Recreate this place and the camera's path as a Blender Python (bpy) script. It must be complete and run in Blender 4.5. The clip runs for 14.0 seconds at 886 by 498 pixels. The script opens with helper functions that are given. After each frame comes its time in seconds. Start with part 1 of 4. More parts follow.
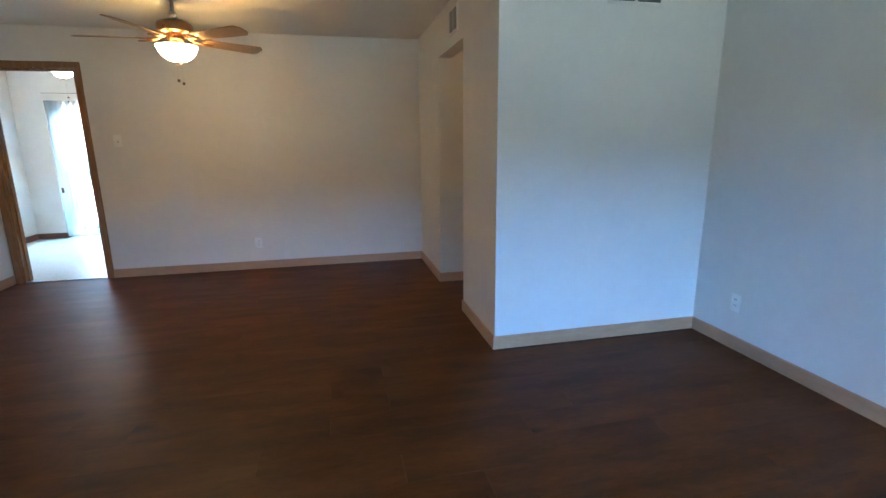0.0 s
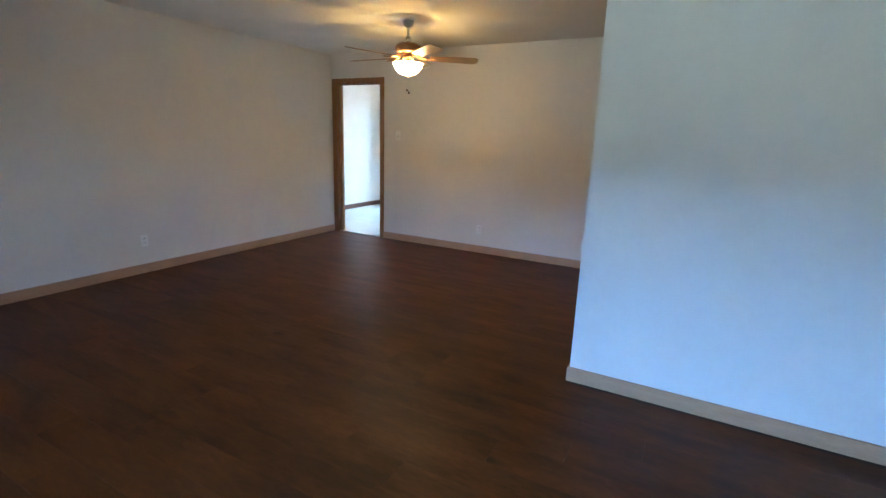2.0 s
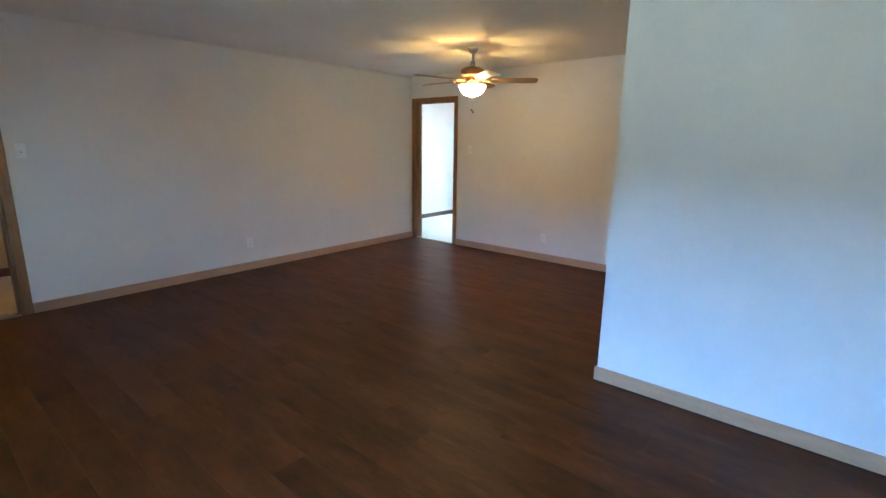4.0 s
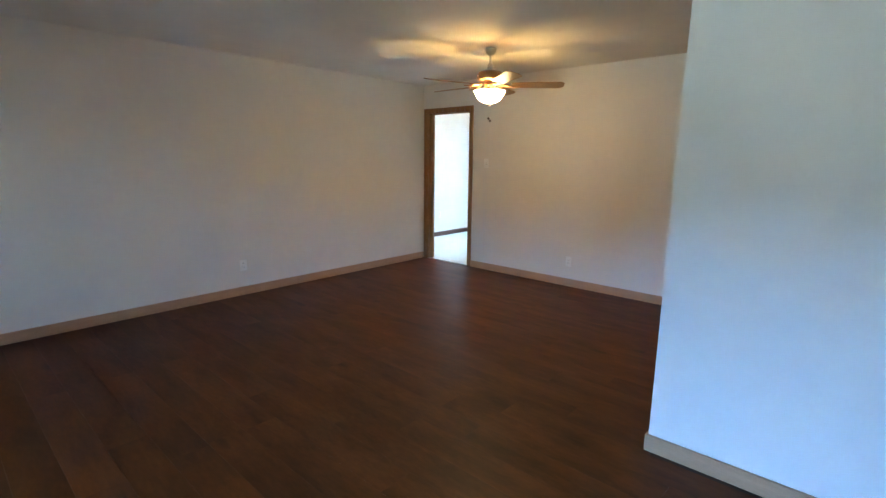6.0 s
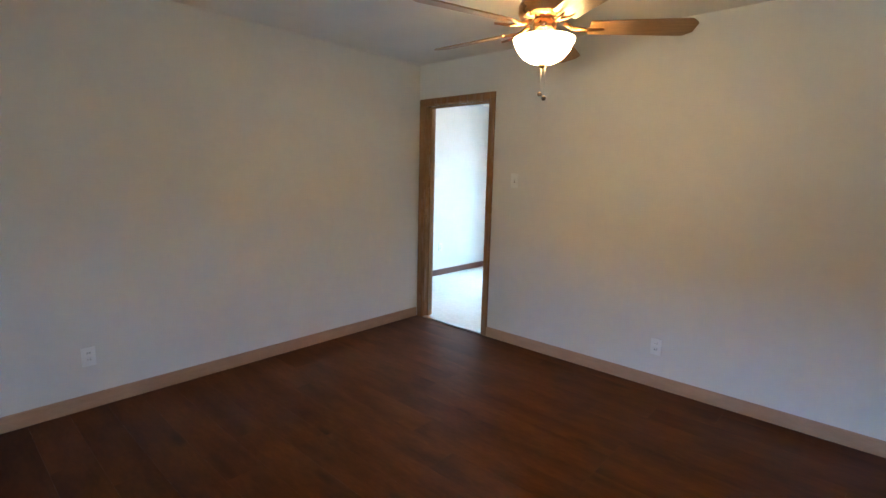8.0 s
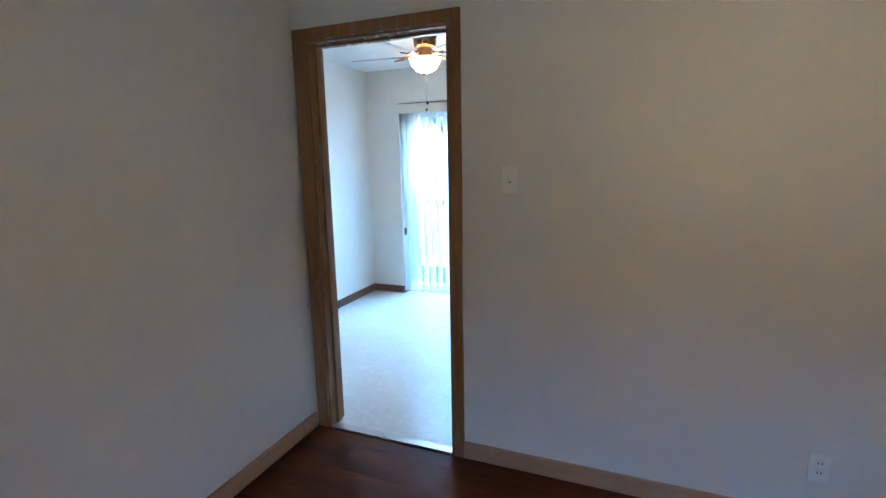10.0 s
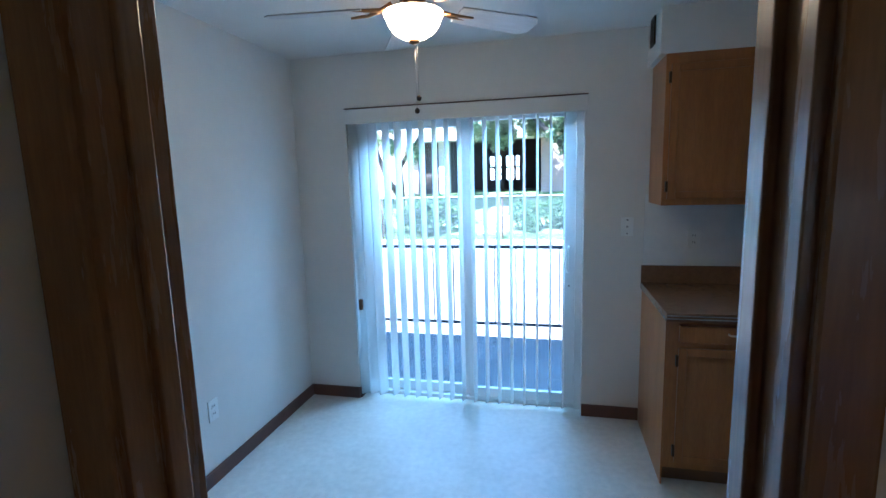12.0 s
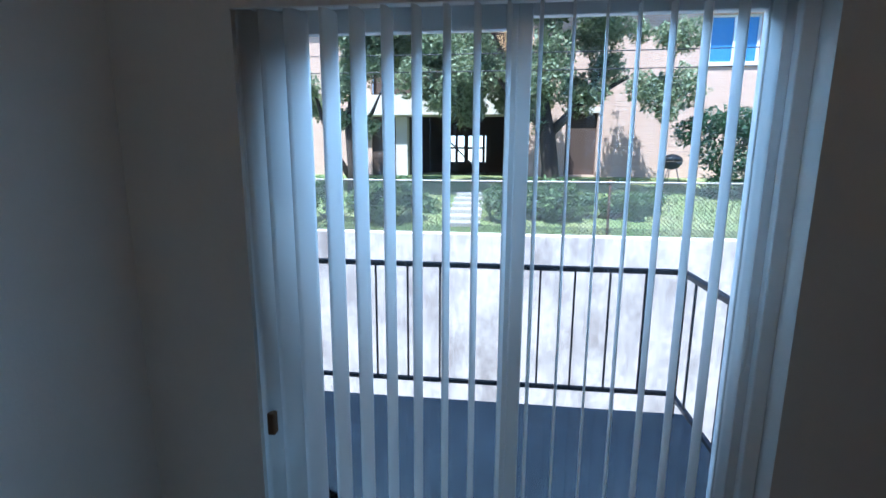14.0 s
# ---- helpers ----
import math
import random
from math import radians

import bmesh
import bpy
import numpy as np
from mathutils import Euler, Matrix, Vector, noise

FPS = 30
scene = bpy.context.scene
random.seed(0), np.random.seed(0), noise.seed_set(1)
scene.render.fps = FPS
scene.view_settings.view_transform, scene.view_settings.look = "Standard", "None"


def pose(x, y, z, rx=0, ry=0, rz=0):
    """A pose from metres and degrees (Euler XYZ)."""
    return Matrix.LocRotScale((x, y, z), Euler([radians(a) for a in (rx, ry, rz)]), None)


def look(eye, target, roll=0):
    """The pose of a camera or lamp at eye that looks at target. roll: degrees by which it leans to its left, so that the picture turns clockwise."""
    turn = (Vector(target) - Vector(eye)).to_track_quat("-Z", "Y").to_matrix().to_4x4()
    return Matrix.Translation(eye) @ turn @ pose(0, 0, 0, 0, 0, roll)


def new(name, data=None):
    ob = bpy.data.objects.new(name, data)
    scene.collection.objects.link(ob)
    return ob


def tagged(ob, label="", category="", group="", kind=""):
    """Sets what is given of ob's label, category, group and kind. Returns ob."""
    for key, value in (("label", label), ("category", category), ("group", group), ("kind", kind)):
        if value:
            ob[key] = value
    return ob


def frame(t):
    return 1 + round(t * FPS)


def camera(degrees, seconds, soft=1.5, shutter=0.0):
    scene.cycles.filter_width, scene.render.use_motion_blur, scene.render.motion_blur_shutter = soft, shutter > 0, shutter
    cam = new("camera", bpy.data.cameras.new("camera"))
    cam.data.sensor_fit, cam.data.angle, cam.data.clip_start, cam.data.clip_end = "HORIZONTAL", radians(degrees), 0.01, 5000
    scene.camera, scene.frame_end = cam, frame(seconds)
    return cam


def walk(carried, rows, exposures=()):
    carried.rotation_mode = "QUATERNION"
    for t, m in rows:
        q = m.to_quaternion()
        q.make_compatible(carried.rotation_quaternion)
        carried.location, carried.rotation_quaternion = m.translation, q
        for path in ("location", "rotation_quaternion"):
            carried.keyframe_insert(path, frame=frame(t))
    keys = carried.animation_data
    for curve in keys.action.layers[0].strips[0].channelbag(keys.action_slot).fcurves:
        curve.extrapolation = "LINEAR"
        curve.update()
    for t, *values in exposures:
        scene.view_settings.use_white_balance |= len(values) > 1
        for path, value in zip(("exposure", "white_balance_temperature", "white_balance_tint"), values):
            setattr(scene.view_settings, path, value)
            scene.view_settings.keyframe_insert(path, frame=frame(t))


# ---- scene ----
PATH = [
    (0, (3.145, -5.362, 1.323), (3.575, -3.458, 0.887), -0.6),
    (0.5, (3.53, -5.284, 1.31), (3.652, -3.327, 0.916), -1.5),
    (1, (3.925, -5.262, 1.343), (3.679, -3.334, 0.873), -0.3),
    (1.5, (4.342, -5.292, 1.37), (3.778, -3.423, 0.935), 0.8),
    (2, (4.658, -5.238, 1.387), (3.73, -3.528, 0.925), 1.9),
    (2.5, (4.957, -5.266, 1.409), (3.816, -3.712, 0.876), -0.7),
    (3, (5.142, -5.391, 1.457), (3.961, -3.859, 0.951), -0.2),
    (5.5, (5.033, -5.255, 1.468), (3.71, -3.805, 1.082), 0.7),
    (6, (4.778, -4.916, 1.437), (3.468, -3.452, 1.06), 0.6),
    (6.5, (4.423, -4.527, 1.44), (3.171, -3.006, 1.095), 0.3),
    (7, (4.081, -4.102, 1.406), (2.743, -2.648, 1.096), 1.5),
    (9.5, (1.987, -2.306, 1.454), (0.979, -0.617, 1.087), 0.4),
    (10, (1.602, -2.032, 1.458), (0.868, -0.207, 1.094), -1.0),
    (10.5, (1.278, -1.714, 1.451), (0.469, 0.087, 1.132), -1.9),
    (11, (1.004, -1.326, 1.495), (0.451, 0.572, 1.195), -3.1),
    (11.5, (0.748, -0.905, 1.516), (0.338, 1.025, 1.195), -1.4),
    (12, (0.614, -0.453, 1.574), (0.168, 1.474, 1.283), -1.6),
    (12.3, (0.521, -0.213, 1.572), (0.146, 1.733, 1.310), -2.9),
    (12.5, (0.461, -0.018, 1.537), (0.113, 1.938, 1.312), -2.2),
    (13, (0.343, 0.407, 1.553), (-0.013, 2.357, 1.292), -0.5),
    (13.5, (0.237, 0.85, 1.57), (-0.047, 2.804, 1.248), -0.8),
    (14, (0.011, 1.288, 1.552), (-0.228, 3.239, 1.182), 0.3),
]
cam = camera(86.0, 14.0)
EXPOSURES = [(0, 5.1, 5080, 7), (1.5, 5.05, 5130, 7), (3, 5.35, 5180, 7), (7, 5.25, 5350, 7), (9.5, 4.8, 4650, 4), (11, 3.95, 4450, 4), (12, 3.2, 4450, 6), (13, 2.4, 4600, 9), (14, 1.5, 5050, 11)]

walk(cam, [(t, look(eye, target, roll)) for t, eye, target, roll in PATH], EXPOSURES)

# ---- world and sun ----
world = bpy.data.worlds.new("sky")
scene.world = world
world.use_nodes = True
wn = world.node_tree
sky = wn.nodes.new("ShaderNodeTexSky")
sky.sky_type = 'NISHITA'
sky.sun_disc = False
sky.dust_density = 0.3
sky.ozone_density = 4.0
sky.sun_elevation = radians(65)
sky.sun_rotation = radians(200)
wn.nodes["Background"].inputs[1].default_value = 0.15
wn.links.new(sky.outputs[0], wn.nodes["Background"].inputs[0])

sun_data = bpy.data.lights.new("sun", 'SUN')
sun_data.energy, sun_data.angle, sun_data.color = 5.0, radians(0.5), (1.0, 0.95, 0.87)
sun = new("sun", sun_data)
sun.matrix_world = look((0, 0, 0), (0.14, 0.40, -0.91))


def point_lamp(name, x, y, z, watts, color, radius):
    d = bpy.data.lights.new(name, 'POINT')
    d.energy, d.color, d.shadow_soft_size = watts, color, radius
    o = new(name, d)
    o.location = (x, y, z)
    return o


WARM = (1.0, 0.57, 0.14)
LIVING_FAN = (2.072, -1.277)
KITCHEN_FAN = (0.078, 1.460)
point_lamp("living_fan_bulb", *LIVING_FAN, 1.985, 0.55, WARM, 0.02)
point_lamp("kitchen_fan_bulb", *KITCHEN_FAN, 2.185, 0.4, (1.0, 0.62, 0.28), 0.02)
# Bulb added out of view for the orange glow in the side hall.
point_lamp("unseen_passage_bulb", 5.6, -1.4, 2.25, 0.12, (1.0, 0.5, 0.1), 0.05)
# Unseen area lamp added outside; stands in for sky light through the door.
sky_fill = bpy.data.lights.new("sky_fill_at_sliding_door", 'AREA')
sky_fill.shape, sky_fill.size, sky_fill.size_y, sky_fill.energy, sky_fill.color = 'RECTANGLE', 1.8, 0.6, 15.0, (0.50, 0.77, 1.0)
new("sky_fill_at_sliding_door", sky_fill).matrix_world = look((-0.25, 3.5, 2.6), (-0.05, 2.5, 0.5))
# Bulb added out of view to warm the space behind the entry doorway.
point_lamp("unseen_entry_bulb", -0.75, -5.3, 2.2, 0.12, WARM, 0.06)


# ---- materials ----
def material(name, color, rough=0.5, metal=0.0, color2=None, scale=6.0, stretch=(1, 1, 1), contrast=(0.35, 0.7),
             bump=0.0, bump_scale=120.0, per_object=0.0, spec=0.5, fine=0.0, coat=0.0, knots=0.0):
    """Two-scale noise over object space between two colours, with fine bump and roughness variation."""
    m = bpy.data.materials.new(name)
    m.use_nodes = True
    nt = m.node_tree
    n, lk = nt.nodes, nt.links
    b = n["Principled BSDF"]
    b.inputs["Roughness"].default_value = rough
    b.inputs["Metallic"].default_value = metal
    b.inputs["Specular IOR Level"].default_value = spec
    b.inputs["Coat Weight"].default_value = coat
    tc = n.new("ShaderNodeTexCoord")
    mp = n.new("ShaderNodeMapping")
    mp.inputs["Scale"].default_value = stretch
    lk.new(tc.outputs["Object"], mp.inputs["Vector"])
    vec = mp.outputs["Vector"]
    if per_object:
        oi = n.new("ShaderNodeObjectInfo")
        add = n.new("ShaderNodeVectorMath")
        add.operation = 'MULTIPLY_ADD'
        lk.new(oi.outputs["Random"], add.inputs[0])
        add.inputs[1].default_value = (37.0, 19.0, 11.0)
        lk.new(vec, add.inputs[2])
        vec = add.outputs[0]
    no = n.new("ShaderNodeTexNoise")
    no.inputs["Scale"].default_value = scale
    no.inputs["Detail"].default_value = 6
    no.inputs["Roughness"].default_value = 0.6
    lk.new(vec, no.inputs["Vector"])
    mr = n.new("ShaderNodeMapRange")
    mr.inputs["From Min"].default_value, mr.inputs["From Max"].default_value = contrast
    lk.new(no.outputs["Fac"], mr.inputs["Value"])
    mix = n.new("ShaderNodeMix")
    mix.data_type = 'RGBA'
    mix.inputs["A"].default_value = (*color, 1)
    mix.inputs["B"].default_value = (*(color2 or [c * 0.9 for c in color]), 1)
    lk.new(mr.outputs["Result"], mix.inputs["Factor"])
    out = mix.outputs["Result"]
    if fine:
        n2 = n.new("ShaderNodeTexNoise")
        n2.inputs["Scale"].default_value = scale * 9
        n2.inputs["Detail"].default_value = 4
        lk.new(vec, n2.inputs["Vector"])
        r2 = n.new("ShaderNodeMapRange")
        r2.inputs["From Min"].default_value, r2.inputs["From Max"].default_value = 0.3, 0.7
        r2.inputs["To Min"].default_value, r2.inputs["To Max"].default_value = 1 - fine, 1 + fine
        lk.new(n2.outputs["Fac"], r2.inputs["Value"])
        mu = n.new("ShaderNodeVectorMath")
        mu.operation = 'SCALE'
        lk.new(out, mu.inputs[0])
        lk.new(r2.outputs["Result"], mu.inputs["Scale"])
        out = mu.outputs[0]
    if knots:
        vo = n.new("ShaderNodeTexVoronoi")
        vo.inputs["Scale"].default_value = knots
        lk.new(vec, vo.inputs["Vector"])
        rk = n.new("ShaderNodeMapRange")
        rk.inputs["From Min"].default_value, rk.inputs["From Max"].default_value = 0.03, 0.16
        rk.inputs["To Min"].default_value, rk.inputs["To Max"].default_value = 0.35, 1.0
        lk.new(vo.outputs["Distance"], rk.inputs["Value"])
        mk = n.new("ShaderNodeVectorMath")
        mk.operation = 'SCALE'
        lk.new(out, mk.inputs[0])
        lk.new(rk.outputs["Result"], mk.inputs["Scale"])
        out = mk.outputs[0]
    if per_object:
        r3 = n.new("ShaderNodeMapRange")
        r3.inputs["To Min"].default_value, r3.inputs["To Max"].default_value = 1 - per_object, 1 + per_object
        lk.new(oi.outputs["Random"], r3.inputs["Value"])
        mu2 = n.new("ShaderNodeVectorMath")
        mu2.operation = 'SCALE'
        lk.new(out, mu2.inputs[0])
        lk.new(r3.outputs["Result"], mu2.inputs["Scale"])
        out = mu2.outputs[0]
    lk.new(out, b.inputs["Base Color"])
    rr = n.new("ShaderNodeMapRange")
    rr.inputs["To Min"].default_value, rr.inputs["To Max"].default_value = rough * 0.88, min(1.0, rough * 1.12)
    lk.new(no.outputs["Fac"], rr.inputs["Value"])
    lk.new(rr.outputs["Result"], b.inputs["Roughness"])
    if bump:
        nb = n.new("ShaderNodeTexNoise")
        nb.inputs["Scale"].default_value = bump_scale
        nb.inputs["Detail"].default_value = 3
        lk.new(vec, nb.inputs["Vector"])
        bp = n.new("ShaderNodeBump")
        bp.inputs["Strength"].default_value = bump
        bp.inputs["Distance"].default_value = 0.004
        lk.new(nb.outputs["Fac"], bp.inputs["Height"])
        lk.new(bp.outputs["Normal"], b.inputs["Normal"])
    return m


def glass_material(name, tint=(1, 1, 1)):
    m = bpy.data.materials.new(name)
    m.use_nodes = True
    n, lk = m.node_tree.nodes, m.node_tree.links
    n.remove(n["Principled BSDF"])
    tr, gl, mx, fr = (n.new("ShaderNodeBsdfTransparent"), n.new("ShaderNodeBsdfGlossy"), n.new("ShaderNodeMixShader"), n.new("ShaderNodeFresnel"))
    tr.inputs[0].default_value = (*tint, 1)
    gl.inputs["Roughness"].default_value = 0.02
    lk.new(fr.outputs[0], mx.inputs[0])
    lk.new(tr.outputs[0], mx.inputs[1])
    lk.new(gl.outputs[0], mx.inputs[2])
    lk.new(mx.outputs[0], n["Material Output"].inputs[0])
    return m


def lamp_glass(name, color, strength):
    m = bpy.data.materials.new(name)
    m.use_nodes = True
    b = m.node_tree.nodes["Principled BSDF"]
    b.inputs["Base Color"].default_value = (0.85, 0.8, 0.7, 1)
    b.inputs["Roughness"].default_value = 0.25
    b.inputs["Emission Color"].default_value = (*color, 1)
    b.inputs["Emission Strength"].default_value = strength
    return m


def leaf_material(name, c1, c2):
    m = bpy.data.materials.new(name)
    m.use_nodes = True
    n, lk = m.node_tree.nodes, m.node_tree.links
    b = n["Principled BSDF"]
    b.inputs["Roughness"].default_value = 0.55
    ge = n.new("ShaderNodeNewGeometry")
    mix = n.new("ShaderNodeMix")
    mix.data_type = 'RGBA'
    mix.inputs["A"].default_value = (*c1, 1)
    mix.inputs["B"].default_value = (*c2, 1)
    lk.new(ge.outputs["Random Per Island"], mix.inputs["Factor"])
    lk.new(mix.outputs["Result"], b.inputs["Base Color"])
    tl, ms = n.new("ShaderNodeBsdfTranslucent"), n.new("ShaderNodeMixShader")
    lk.new(mix.outputs["Result"], tl.inputs[0])
    ms.inputs[0].default_value = 0.45
    lk.new(b.outputs[0], ms.inputs[1])
    lk.new(tl.outputs[0], ms.inputs[2])
    lk.new(ms.outputs[0], n["Material Output"].inputs[0])
    return m


def slat_material():
    m = bpy.data.materials.new("blind_vinyl")
    m.use_nodes = True
    n, lk = m.node_tree.nodes, m.node_tree.links
    b = n["Principled BSDF"]
    b.inputs["Base Color"].default_value = (0.90, 0.90, 0.88, 1)
    b.inputs["Roughness"].default_value = 0.4
    tl, ms = n.new("ShaderNodeBsdfTranslucent"), n.new("ShaderNodeMixShader")
    tl.inputs[0].default_value = (0.93, 0.93, 0.92, 1)
    ms.inputs[0].default_value = 0.75
    lk.new(b.outputs[0], ms.inputs[1])
    lk.new(tl.outputs[0], ms.inputs[2])
    lk.new(ms.outputs[0], n["Material Output"].inputs[0])
    return m


def brick_material(name, c1, c2, mortar):
    m = bpy.data.materials.new(name)
    m.use_nodes = True
    n, lk = m.node_tree.nodes, m.node_tree.links
    b = n["Principled BSDF"]
    b.inputs["Roughness"].default_value = 0.85
    tc, sp, cb, br = n.new("ShaderNodeTexCoord"), n.new("ShaderNodeSeparateXYZ"), n.new("ShaderNodeCombineXYZ"), n.new("ShaderNodeTexBrick")
    lk.new(tc.outputs["Object"], sp.inputs[0])
    lk.new(sp.outputs["X"], cb.inputs["X"])
    lk.new(sp.outputs["Z"], cb.inputs["Y"])
    lk.new(cb.outputs[0], br.inputs["Vector"])
    for k, v in (("Color1", c1), ("Color2", c2), ("Mortar", mortar)):
        br.inputs[k].default_value = (*v, 1)
    br.inputs["Scale"].default_value = 1.0
    br.inputs["Brick Width"].default_value = 0.21
    br.inputs["Row Height"].default_value = 0.075
    br.inputs["Mortar Size"].default_value = 0.008
    lk.new(br.outputs["Color"], b.inputs["Base Color"])
    bp = n.new("ShaderNodeBump")
    bp.invert = True
    bp.inputs["Distance"].default_value = 0.01
    lk.new(br.outputs["Fac"], bp.inputs["Height"])
    lk.new(bp.outputs["Normal"], b.inputs["Normal"])
    return m


M_WALL = material("wall_paint", (0.72, 0.70, 0.655), 0.62, color2=(0.68, 0.66, 0.615), scale=1.6, bump=0.12, bump_scale=90, fine=0.012)
M_CEIL = material("ceiling_paint", (0.74, 0.71, 0.66), 0.85, color2=(0.69, 0.66, 0.61), scale=2.0, bump=0.25, bump_scale=70)
M_PLANK = material("floor_plank_vinyl", (0.104, 0.031, 0.0065), 0.42, color2=(0.040, 0.0115, 0.003), scale=2.4, stretch=(0.8, 2.6, 1), contrast=(0.32, 0.7),
                   bump=0.06, bump_scale=26, per_object=0.07, fine=0.14, spec=0.13, knots=1.7)
M_JOINT = material("floor_joint_shadow_board", (0.03, 0.017, 0.011), 0.8)
M_VINYL = material("kitchen_vinyl", (0.70, 0.67, 0.60), 0.24, color2=(0.62, 0.59, 0.52), scale=3.0, bump=0.06, bump_scale=60, fine=0.06)
M_BASE = material("tan_baseboard_paint", (0.45, 0.28, 0.155), 0.42, color2=(0.38, 0.23, 0.125), scale=5, stretch=(1, 1, 5), fine=0.05)
M_CASING = material("brown_stained_casing", (0.29, 0.155, 0.065), 0.27, color2=(0.21, 0.108, 0.045), scale=4, stretch=(6, 6, 0.6), bump=0.03, bump_scale=30, fine=0.08)
M_KBASE = material("dark_red_brown_baseboard", (0.13, 0.055, 0.032), 0.4, color2=(0.085, 0.035, 0.022), scale=6)
M_OAK = material("honey_oak_cabinet", (0.37, 0.155, 0.040), 0.3, color2=(0.29, 0.115, 0.028), scale=3.0, stretch=(5, 5, 0.7), bump=0.05, bump_scale=30, fine=0.1)
M_OAKDARK = material("oak_groove", (0.16, 0.08, 0.03), 0.5)
M_COUNTER = material("brown_laminate", (0.24, 0.135, 0.07), 0.24, color2=(0.19, 0.105, 0.055), scale=30, fine=0.12)
M_WHITE = material("white_plastic", (0.83, 0.83, 0.80), 0.35)
M_ENAMEL = material("white_enamel", (0.82, 0.82, 0.81), 0.16)
M_FRAME = material("white_vinyl_frame", (0.80, 0.81, 0.80), 0.35, color2=(0.74, 0.75, 0.74), scale=3)
M_DARK = material("dark_hole", (0.02, 0.02, 0.02), 0.6)
M_GRILLE = material("grey_vent_metal", (0.30, 0.29, 0.26), 0.5, metal=0.2)
M_BRASS = material("antique_brass", (0.36, 0.20, 0.09), 0.28, metal=0.9, color2=(0.28, 0.15, 0.06), scale=20)
M_NICKEL = material("brushed_nickel", (0.55, 0.53, 0.50), 0.28, metal=1.0)
M_CHROME = material("chrome", (0.75, 0.76, 0.77), 0.1, metal=1.0)
M_BRONZE = material("dark_bronze", (0.07, 0.045, 0.03), 0.4, metal=0.7)
M_BLADE = material("medium_oak_blade", (0.34, 0.20, 0.085), 0.4, color2=(0.25, 0.14, 0.055), scale=5, stretch=(1.0, 10, 10), fine=0.08)
M_BLADEW = material("grey_walnut_blade", (0.52, 0.49, 0.47), 0.35, color2=(0.44, 0.41, 0.39), scale=5, stretch=(1.0, 10, 10), fine=0.05)
M_STEEL = material("stainless_sink", (0.62, 0.63, 0.64), 0.38, metal=0.7)
M_SOAP = material("yellow_soap", (0.65, 0.50, 0.08), 0.15)
M_SLAT = slat_material()
M_GLASS = glass_material("window_glass", (0.95, 0.97, 0.97))
M_BOWL = lamp_glass("lit_alabaster_glass", (1.0, 0.57, 0.19), 1.7)
M_BOWLK = lamp_glass("lit_alabaster_glass_kitchen", (1.0, 0.64, 0.30), 2.5)
M_BOWLH = lamp_glass("dim_amber_glass", (1.0, 0.5, 0.1), 0.35)
M_GLOWSTOP = material("glow_stop_grey", (0.30, 0.27, 0.22), 0.6)
M_SHADE = material("frosted_white_shade", (0.75, 0.74, 0.70), 0.4)
# Concrete colour lowered so the slab looks shaded despite the added lamp.
M_SLAB = material("shade_darkened_concrete", (0.085, 0.09, 0.095), 0.8, color2=(0.055, 0.058, 0.062), scale=2.2, bump=0.4, bump_scale=40, fine=0.35)
M_IRON = material("dark_iron", (0.025, 0.026, 0.03), 0.45, metal=0.3)
M_STUCCO = material("tan_stucco", (0.52, 0.44, 0.36), 0.9, color2=(0.46, 0.39, 0.32), scale=3, bump=0.3, bump_scale=40)
M_CONC = material("stained_concrete_wall", (0.60, 0.54, 0.49), 0.9, color2=(0.24, 0.205, 0.18), scale=0.8, stretch=(1.5, 1, 0.9), contrast=(0.44, 0.74), bump=0.25, bump_scale=25, fine=0.15)
M_ASPH = material("asphalt", (0.07, 0.07, 0.07), 0.9, color2=(0.045, 0.045, 0.045), scale=2, bump=0.3, bump_scale=60, fine=0.2)
M_GRASS = material("lawn_soil", (0.12, 0.19, 0.05), 0.9, color2=(0.26, 0.26, 0.11), scale=1.3, bump=0.4, bump_scale=30, fine=0.3)
# Unseen front lawn; its tone is picked for the light it bounces indoors.
M_DRY = material("front_lawn_grass", (0.10, 0.102, 0.066), 0.95, color2=(0.075, 0.08, 0.05), scale=1.0)
M_BLADEG = leaf_material("grass_blades", (0.13, 0.18, 0.06), (0.27, 0.30, 0.12))
M_LEAF = leaf_material("tree_leaves", (0.09, 0.14, 0.06), (0.42, 0.47, 0.29))
M_LEAFB = leaf_material("bush_leaves", (0.03, 0.09, 0.03), (0.24, 0.34, 0.13))
M_JUN = leaf_material("juniper_leaves", (0.03, 0.085, 0.04), (0.07, 0.14, 0.07))
M_BARK = material("bark", (0.07, 0.052, 0.04), 0.95, color2=(0.035, 0.026, 0.02), scale=6, stretch=(4, 4, 1), bump=0.6, bump_scale=25)
# Reflected sky is put into the pane as a blue base colour.
M_BLUE = material("sky_painted_pane", (0.06, 0.20, 0.42), 0.06)
M_BRICK = brick_material("tan_pink_brick", (0.60, 0.40, 0.29), (0.53, 0.345, 0.25), (0.58, 0.46, 0.37))
M_CREAM = material("cream_trim", (0.66, 0.60, 0.50), 0.7)
M_BROWN = material("brown_siding", (0.085, 0.052, 0.036), 0.8, color2=(0.06, 0.038, 0.027), scale=4, stretch=(8, 8, 1))
M_ROOF = material("grey_shingle", (0.17, 0.15, 0.14), 0.95, color2=(0.11, 0.10, 0.09), scale=12)
M_RUST = material("rusty_steel", (0.24, 0.12, 0.07), 0.7, metal=0.3)
M_GALV = material("galvanised_wire", (0.24, 0.25, 0.25), 0.5, metal=0.6)
M_STONE = material("pale_step_concrete", (0.52, 0.48, 0.42), 0.9, color2=(0.42, 0.38, 0.33), scale=4)


